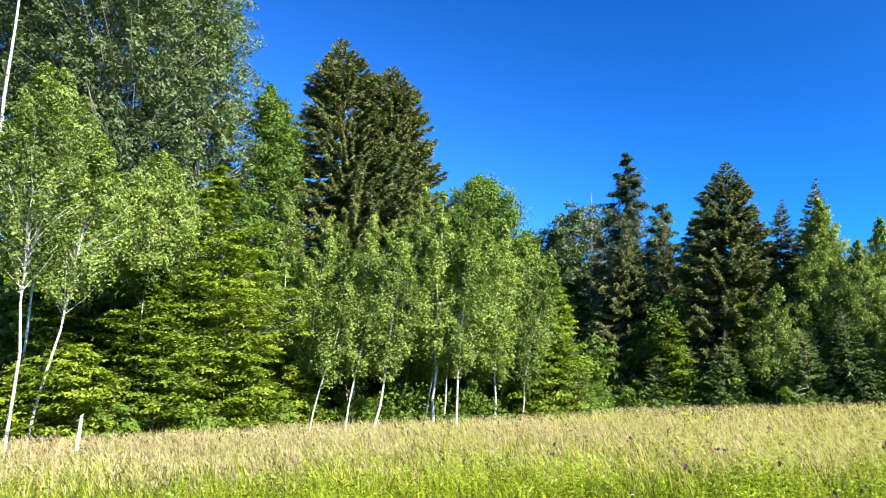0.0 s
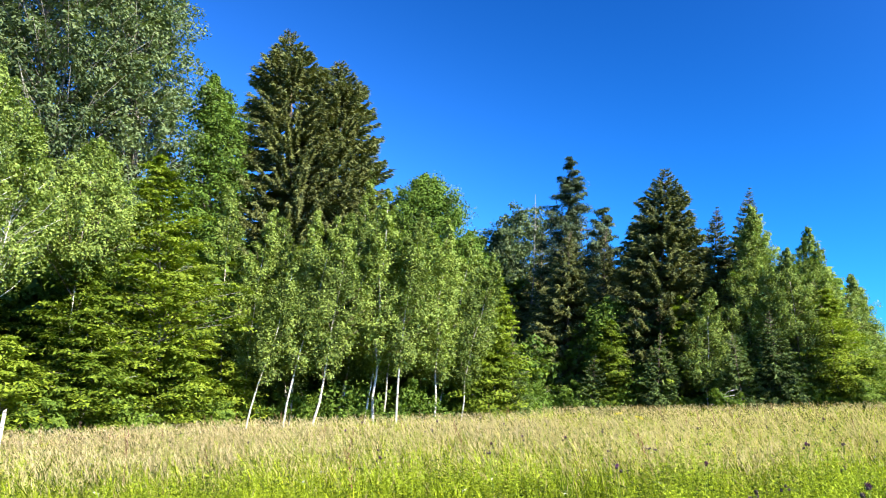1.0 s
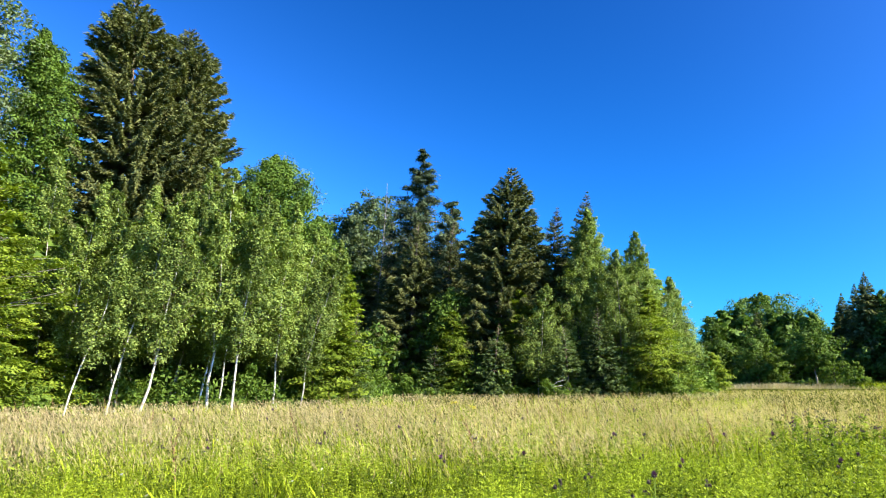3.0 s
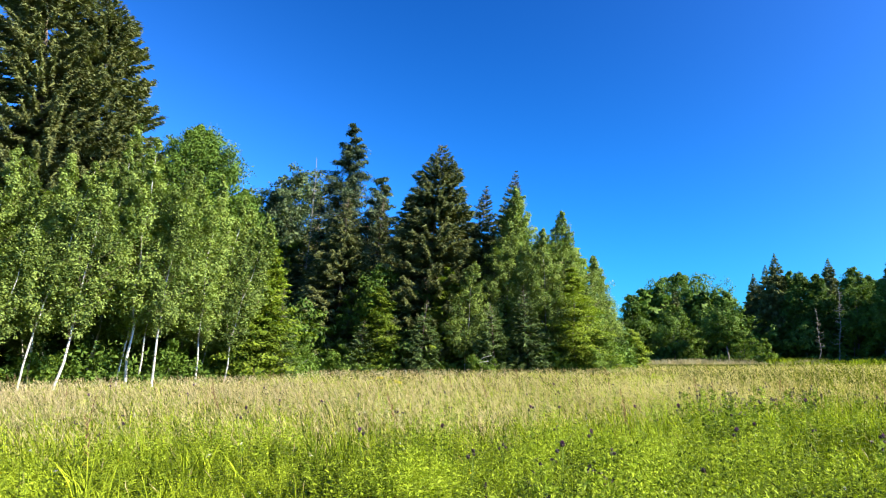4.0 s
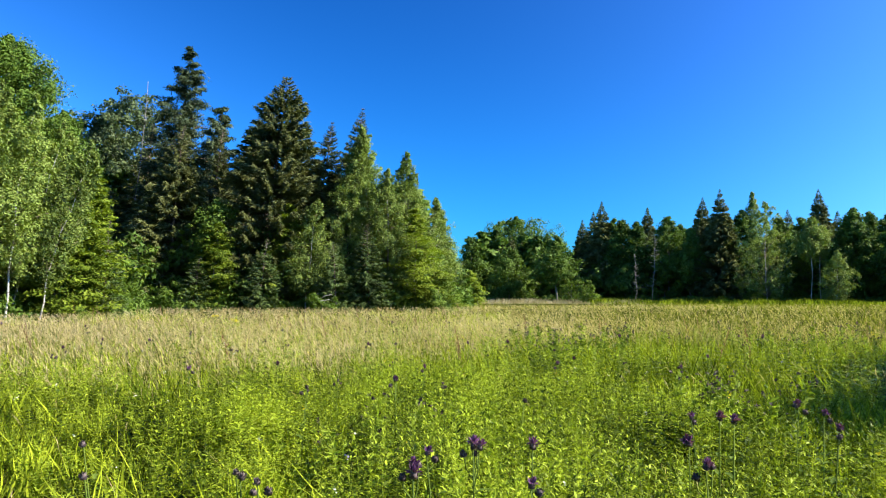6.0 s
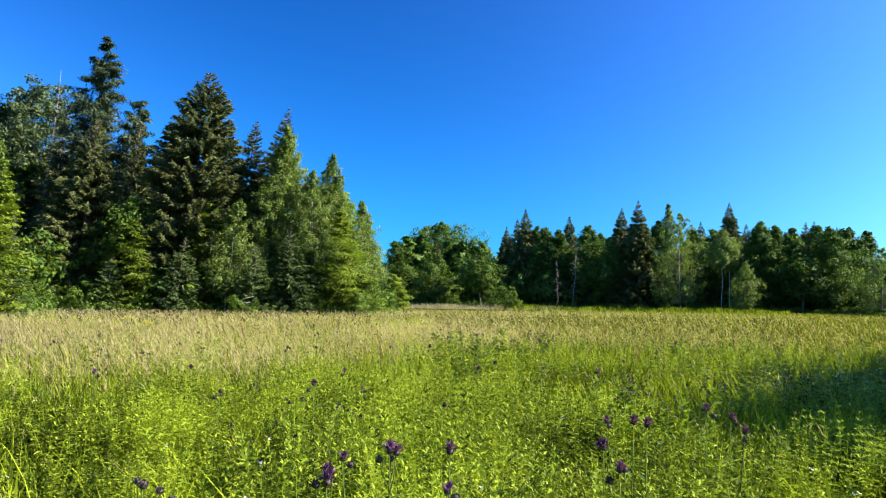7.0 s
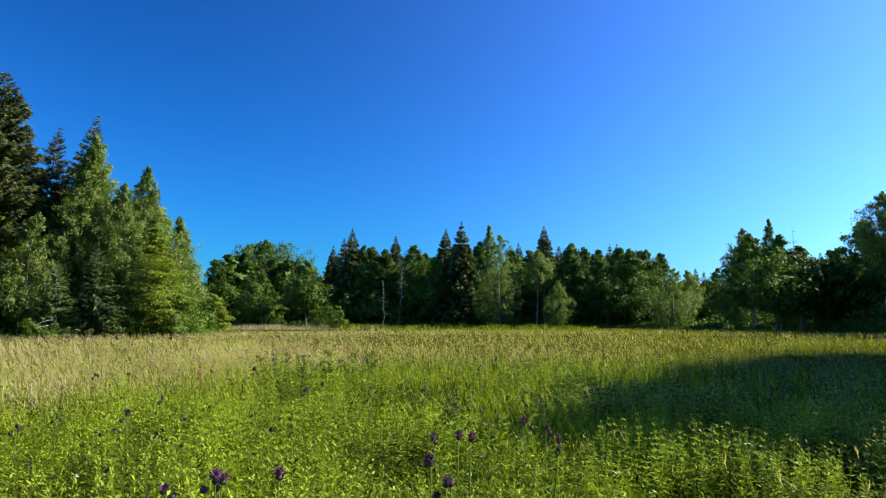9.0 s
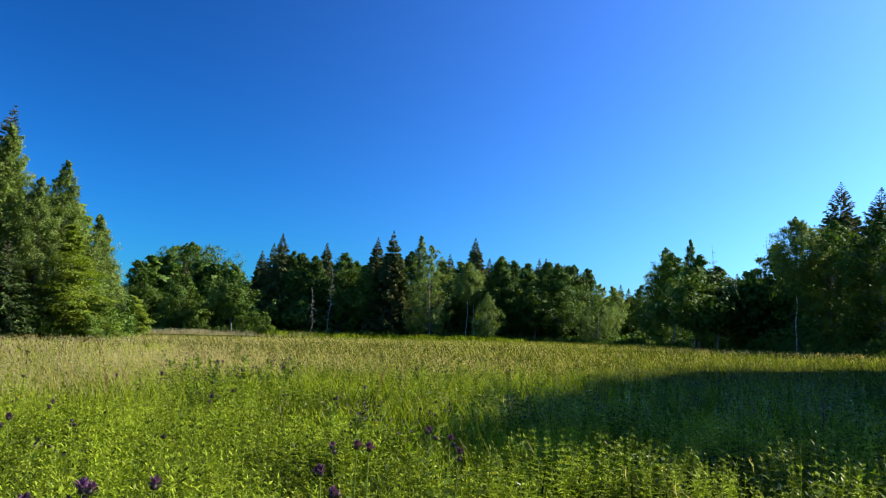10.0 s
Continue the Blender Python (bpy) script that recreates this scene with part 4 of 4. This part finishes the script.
def tussocks(n, r0, r1, blades, seed):
    """Tufts of long arching grass blades that stand out of the herbs."""
    rng = np.random.default_rng(seed)
    pos, q, az = scatter(rng, n, r0, r1, AZ0, AZ1, 1.0)
    idx = np.repeat(np.arange(len(pos)), blades)
    at = pos[idx] + np.concatenate([rng.normal(size=(len(idx), 2)) * 0.05, np.zeros((len(idx), 1))], 1)
    a = rng.uniform(0, 6.28, len(idx))
    tall = rng.uniform(0.45, 0.82, len(idx)) * rng.uniform(0.8, 1.1, len(pos))[idx]
    w = rng.uniform(0.006, 0.011, len(idx)) * np.maximum(1, q[idx] / 5) ** 0.7
    tip = np.stack([np.cos(a), np.sin(a)], 1) * rng.uniform(0.05, 0.4, (len(idx), 1))
    tv, tf = [], []
    for i, (u, wd) in enumerate([(0, 0.8), (0.3, 1.0), (0.6, 0.85), (0.85, 0.5), (1.0, 0.08)]):
        tv += [[-0.5 * wd, 0.45 * u ** 2.5, u - 0.16 * u ** 4], [0.5 * wd, 0.45 * u ** 2.5, u - 0.16 * u ** 4]]
        if i:
            k = 2 * i
            tf.append((k - 2, k - 1, k + 1, k))
    me = repeat_mesh("grass_tufts", np.array(tv), tf, at, a - 1.571, np.stack([w, tall * rng.uniform(0.5, 1.5, len(idx)), tall], 1), tip, GRASS)
    tagged(new("grass_tufts", me), "tufts of long bright green grass blades among the herbs", "grass", kind="stuff")


tussocks(60, 1.8, 6, 22, 57)
tussocks(160, 6, 16, 16, 58)

# ---- thistles with purple heads ----


def egg(r, h, sides=8, rings=5):
    vs, fs = [], []
    for i in range(rings):
        a = math.pi * (0.06 + 0.84 * i / (rings - 1))
        for j in range(sides):
            t = 2 * math.pi * j / sides
            vs.append((r * math.sin(a) * math.cos(t), r * math.sin(a) * math.sin(t), h * 0.5 - h * 0.5 * math.cos(a)))
    for i in range(rings - 1):
        for j in range(sides):
            k = (j + 1) % sides
            fs.append((i * sides + j, i * sides + k, (i + 1) * sides + k, (i + 1) * sides + j))
    fs.append(tuple(reversed(range(sides))))
    fs.append(tuple((rings - 1) * sides + j for j in range(sides)))
    return vs, fs


g = np.random.default_rng(61)
bv, bf = egg(0.012, 0.027)
sa_, sb_ = g.uniform(0, 6.28, 60), g.uniform(0.35, 2.4, 60)
sd = np.stack([np.cos(sa_) * np.sin(sb_), np.sin(sa_) * np.sin(sb_), np.cos(sb_)], 1)
for q4 in leaf_quads(sd * [0.0135, 0.0135, 0.0135] + [[0, 0, 0.013]], 0.013, g, sd, 0.25, 0.45, sd * 0.6 + [0, 0, 0.7]):
    bf.append(tuple(range(len(bv), len(bv) + 4)))
    bv += [tuple(p) for p in q4]
BUD = faces_mesh("bud", bv, bf, DARK_BUD)
fa, fb = g.uniform(0, 6.28, 46), np.abs(g.normal(size=46)) * 0.75
fd = np.stack([np.cos(fa) * np.sin(fb), np.sin(fa) * np.sin(fb), np.cos(fb)], 1)
FLORET = quad_mesh("floret", leaf_quads(fd * 0.022 + [[0, 0, 0.019]], 0.033, g, np.cross(fd, g.normal(size=(46, 3))), 0.2, 0.22, fd), PURPLE)
la = np.linspace(0, 1, 7)
leaf_v, leaf_f = [], []
for i, u in enumerate(la):
    wd = 0.028 * math.sin(math.pi * min(1, u * 0.95 + 0.05)) * (1.25 if i % 2 else 0.6)
    leaf_v += [(0.16 * u, -wd, 0.05 * u - 0.10 * u * u + 0.008), (0.16 * u, 0, 0.05 * u - 0.10 * u * u), (0.16 * u, wd, 0.05 * u - 0.10 * u * u + 0.008)]
    if i:
        p = 3 * i
        leaf_f += [(p - 3, p, p + 1, p - 2), (p - 2, p + 1, p + 2, p - 1)]
LEAFLET = faces_mesh("leaf", leaf_v, leaf_f, THISTLE_GREEN)


def thistle(seed, heads, tall, bloom=True):
    g = np.random.default_rng(seed)
    root = new("thistle")
    tagged(root, "purple-headed meadow thistle on a thin green stem", "thistle", group="thistles in the meadow")
    sway = g.normal(size=2) * 0.05
    top = np.array([sway[0], sway[1], tall])
    paths = [([(0, 0, -0.02), (sway[0] * 0.3, sway[1] * 0.3, tall * 0.5), tuple(top)], [0.005, 0.004, 0.003])]
    ends = [top]
    for i in range(heads - 1):
        a = i * 2.1 + g.uniform(0, 1)
        fork = top * np.array([1, 1, g.uniform(0.80, 0.92)])
        e = fork * [1, 1, 0] + [math.cos(a) * 0.04, math.sin(a) * 0.04, tall + g.uniform(-0.05, 0.015)]
        paths.append(([fork, (fork + e) / 2 + [math.cos(a) * 0.012, math.sin(a) * 0.012, 0], e], [0.003, 0.0028, 0.0025]))
        ends.append(e)
    part("stem", faces_mesh("stem", *tubes(paths, 5), THISTLE_GREEN), root)
    for i in range(6):
        o = part("leaf", LEAFLET, root)
        o.matrix_basis = pose(sway[0] * 0.3, sway[1] * 0.3, tall * (0.2 + 0.12 * i), 0, -25, i * 140) @ Matrix.Scale(1.1 - 0.12 * i, 4)
    for i, e in enumerate(ends):
        s = g.uniform(0.85, 1.2)
        o = part("bud", BUD, root, "dark scaly flower bud")
        o.matrix_basis = pose(*e, g.normal() * 14, g.normal() * 14, g.uniform(0, 360)) @ Matrix.Scale(s, 4)
        if bloom and i % 3 == 0:
            part("floret", FLORET, o, "tuft of purple florets")
    return root


def stand(kind, x, y, turn, size=1.0):
    return copy_thing(kind, pose(x, y, float(gz(x, y)), 0, 0, turn) @ Matrix.Scale(size, 4))


kinds = [thistle(71, 5, 0.93), thistle(72, 3, 0.9), thistle(73, 2, 0.88), thistle(74, 1, 0.92), thistle(75, 2, 0.9, False), thistle(76, 1, 0.86, False), thistle(77, 3, 0.88, False)]
for ob, (x, y) in zip(kinds, [(1.98, 2.46), (1.69, 2.44), (3.73, 2.59), (2.21, 2.36), (5.2, 12.4), (9.1, 10.2), (7.3, 12.1)]):
    ob.location = (x, y, float(gz(x, y)))
for i, x, y in [(2, 1.92, 2.64), (4, 1.06, 2.69), (6, 1.10, 2.61), (3, 1.51, 2.22), (2, 1.94, 1.96), (1, 2.67, 1.76), (3, 3.57, 2.38), (3, 3.55, 2.28), (2, 3.98, 1.99), (5, 0.73, 3.87), (2, 2.02, 6.82), (1, 3.11, 4.99), (2, 3.88, 5.89), (5, 0.64, 3.18), (1, 4.49, 2.48), (2, 4.40, 2.25), (3, 2.88, 2.04)]:
    stand(kinds[i], x, y, i * 77 + x * 100, 1.0)
g = np.random.default_rng(81)
for az0, az1, r0, r1, n in [(2, 40, 9, 18, 30), (40, 62, 9, 16, 18), (55, 86, 14, 24, 46), (18, 60, 5, 9, 8), (-20, 10, 10, 20, 10)]:
    for i in range(n):
        a, q = radians(g.uniform(az0, az1)), g.uniform(r0, r1)
        stand(kinds[int(g.choice([1, 3, 4, 4, 5, 5, 6, 6]))], q * math.sin(a), q * math.cos(a), g.uniform(0, 360), g.uniform(0.8, 1.0))


# ---- tall leafy thistle clumps that stand dark above the grass ----


def herb_clump(x, y, tall, wide, stems, seed):
    g = np.random.default_rng(seed)
    root = new("herb_clump")
    root.location = (x, y, float(gz(x, y)))
    tagged(root, "tall dark green leafy thistle clump with small dark buds", "herb clump", group="herb clumps in the meadow")
    paths, c, al, buds = [], [], [], []
    for i in range(stems):
        b = g.normal(size=2) * wide * 0.5
        h = tall * g.uniform(0.7, 1.0)
        e = np.array([b[0] * 1.35 + g.normal() * 0.06, b[1] * 1.35 + g.normal() * 0.06, h])
        o = np.array([b[0], b[1], -0.02])
        paths.append(([o, (o + e) / 2 + [0, 0, 0.03], e], [0.006, 0.005, 0.003]))
        m_ = 60
        f = g.uniform(0.25, 0.97, m_)
        a = g.uniform(0, 6.28, m_)
        d = np.stack([np.cos(a), np.sin(a), g.uniform(-0.2, 0.8, m_)], 1)
        ln = (0.11 - 0.06 * f)[:, None]
        c.append(o + (e - o) * f[:, None] + unit(d) * ln * 0.5)
        al.append(unit(d))
        for k in range(4):
            a = g.uniform(0, 6.28)
            t = e + [0.07 * math.cos(a), 0.07 * math.sin(a), g.uniform(-0.08, 0.06)]
            paths.append(([e - [0, 0, 0.12], (e + t) / 2 - [0, 0, 0.03], t], [0.003, 0.0025, 0.002]))
            buds.append(t)
    tagged(part("stemwork", faces_mesh("stemwork", *tubes(paths, 4), CLUMP_GREEN), root), kind="stuff")
    c, al = np.concatenate(c), np.concatenate(al)
    tagged(part("foliage", quad_mesh("foliage", leaf_quads(c, 0.085, g, np.array([[0, 0, 0.6]]), 0.9, 0.26, al), CLUMP_GREEN), root), kind="stuff")
    buds = np.array(buds)
    idx = np.repeat(np.arange(len(buds)), 7)
    tagged(part("flower_bud", quad_mesh("flower_bud", leaf_quads(buds[idx] + g.normal(size=(len(idx), 3)) * 0.007, 0.022, g, np.array([[0, 0, 0.3]]), 1.0, 0.7), DARK_BUD), root), kind="stuff")
    return root


for i, (az, q, tall, wide, stems) in enumerate([(45.4, 11.0, 1.2, 0.55, 16), (43.2, 11.6, 1.12, 0.45, 10), (48.5, 12.4, 1.12, 0.5, 10), (56.0, 6.4, 1.0, 0.35, 11), (57.8, 6.7, 0.95, 0.3, 6), (31.0, 5.4, 0.9, 0.3, 6), (61.0, 14.5, 1.1, 0.6, 10), (64.5, 15.5, 1.1, 0.6, 10)]):
    a = radians(az)
    herb_clump(q * math.sin(a), q * math.cos(a), tall, wide, stems, 300 + i)

# ---- a leaning stake at the edge of the wood ----
stake_bm = bmesh.new()
bmesh.ops.create_cone(stake_bm, cap_ends=True, segments=10, radius1=0.075, radius2=0.06, depth=1.45)
for v in stake_bm.verts:
    if v.co.z > 0:
        v.co.z += 0.05 * v.co.x / 0.06
stake_me = bpy.data.meshes.new("stake")
stake_bm.to_mesh(stake_me)
stake_me.materials.append(BARK["birch"])
stake = new("stake", stake_me)
stake.matrix_world = pose(-13.3, 27.2, 0.55, 0, 5, 30)
tagged(stake, "weathered white wooden stake leaning in the grass", "stake")

# ---- small flowers in the grass ----


def flowers(name, mat, n, r0, r1, size, label, seed):
    rng = np.random.default_rng(seed)
    pos, q, az = scatter(rng, n, r0, r1, AZ0, AZ1, 1.2)
    pos[:, 2] += rng.uniform(0.5, 0.75, len(pos))
    idx = np.repeat(np.arange(len(pos)), 5)
    c = pos[idx] + rng.normal(size=(len(idx), 3)) * size * 0.6
    me = quad_mesh(name, leaf_quads(c, np.full(len(idx), size), rng, np.array([[0, 0, 1.0]]), 0.5, 0.8), mat)
    tagged(new(name, me), label, "flowers", kind="stuff")


flowers("yellow_flowers", YELLOW, 170, 5, 30, 0.022, "small yellow flowers scattered through the grass", 91)
flowers("white_flowers", WHITE, 150, 2.5, 18, 0.014, "tiny white flowers scattered through the grass", 92)
flowers("lilac_flowers", LILAC, 45, 3, 16, 0.014, "small pale lilac-blue flowers scattered through the grass", 93)


def ragwort(x, y, seed):
    g = np.random.default_rng(seed)
    root = new("yellow_herb")
    root.location = (x, y, float(gz(x, y)))
    tagged(root, "tall herb with flat clusters of yellow flowers", "yellow flower", group="yellow herbs in the meadow")
    paths = [([(0, 0, -0.02), (0.01, 0, 0.4), (0.02, 0.01, 0.72)], [0.006, 0.005, 0.004])]
    tops = []
    for i in range(7):
        a = i * 0.9
        e = (0.02 + 0.09 * math.cos(a), 0.01 + 0.13 * math.sin(a), 0.78 + g.uniform(-0.03, 0.05))
        paths.append(([(0.015, 0.005, 0.55), (0.02 + 0.07 * math.cos(a), 0.07 * math.sin(a), 0.68), e], [0.003, 0.003, 0.002]))
        tops.append(e)
    part("stem", faces_mesh("stem", *tubes(paths, 5), THISTLE_GREEN), root)
    for e in tops:
        c = np.array(e) + g.normal(size=(26, 3)) * [0.02, 0.02, 0.01]
        part("flower_head", quad_mesh("flower_cluster", leaf_quads(c, np.full(26, 0.02), g, np.array([[0, 0, 1.0]]), 0.5, 0.8), YELLOW), root)["kind"] = "stuff"
    return root


ragwort(7.7, 24.6, 300)
ragwort(7.0, 20.6, 301)

# ---- brown seed stalks that stand above the grass ----
SORREL = leaf_material("sorrel_seed", (0.10, 0.05, 0.03), (0.24, 0.13, 0.08), through=0.2, patch=3)
rng = np.random.default_rng(95)
pos, q, az = scatter(rng, 150, 8, 40, AZ0, AZ1, 0.8)
tv, tf = [[-0.004, 0, 0], [0.004, 0, 0], [0.003, 0.02, 1.0], [-0.003, 0.02, 1.0]], [(0, 1, 2, 3)]
for i in range(16):
    z, a, k = 0.6 + 0.4 * i / 15, i * 2.4, len(tv)
    o, w = np.array([math.cos(a), math.sin(a), 1.4]) * 0.045 * (1.2 - 0.7 * (z - 0.6) / 0.4), np.array([-math.sin(a), math.cos(a), 0]) * 0.008
    p = np.array([0, 0.02 * z, z])
    tv += [list(p), list(p + o * 0.5 + w), list(p + o), list(p + o * 0.5 - w)]
    tf.append((k, k + 1, k + 2, k + 3))
n = len(pos)
tall = rng.uniform(0.75, 1.05, n)
me = repeat_mesh("seed_stalks", np.array(tv), tf, pos, rng.uniform(0, 6.28, n), np.stack([tall * 1.2, tall * 1.2, tall], 1), rng.normal(size=(n, 2)) * 0.18 + [-0.15, 0.05], SORREL)
tagged(new("seed_stalks", me), "brown sorrel seed stalks standing above the grass", "seed stalks", kind="stuff")

# ---- a pale fallen branch under the second stand ----
log = [((22.7, 51.3, 0.15), (23.4, 50.4, 0.9), (24.0, 49.6, 1.05)), ((23.4, 50.4, 0.9), (23.8, 50.1, 1.3), (24.4, 49.9, 1.45))]
fallen = new("fallen_branch", faces_mesh("fallen_branch", *tubes([(log[0], [0.05, 0.04, 0.02]), (log[1], [0.025, 0.018, 0.008])], 6), BARK["birch"]))
tagged(fallen, "pale fallen birch branch propped in the undergrowth", "branch")
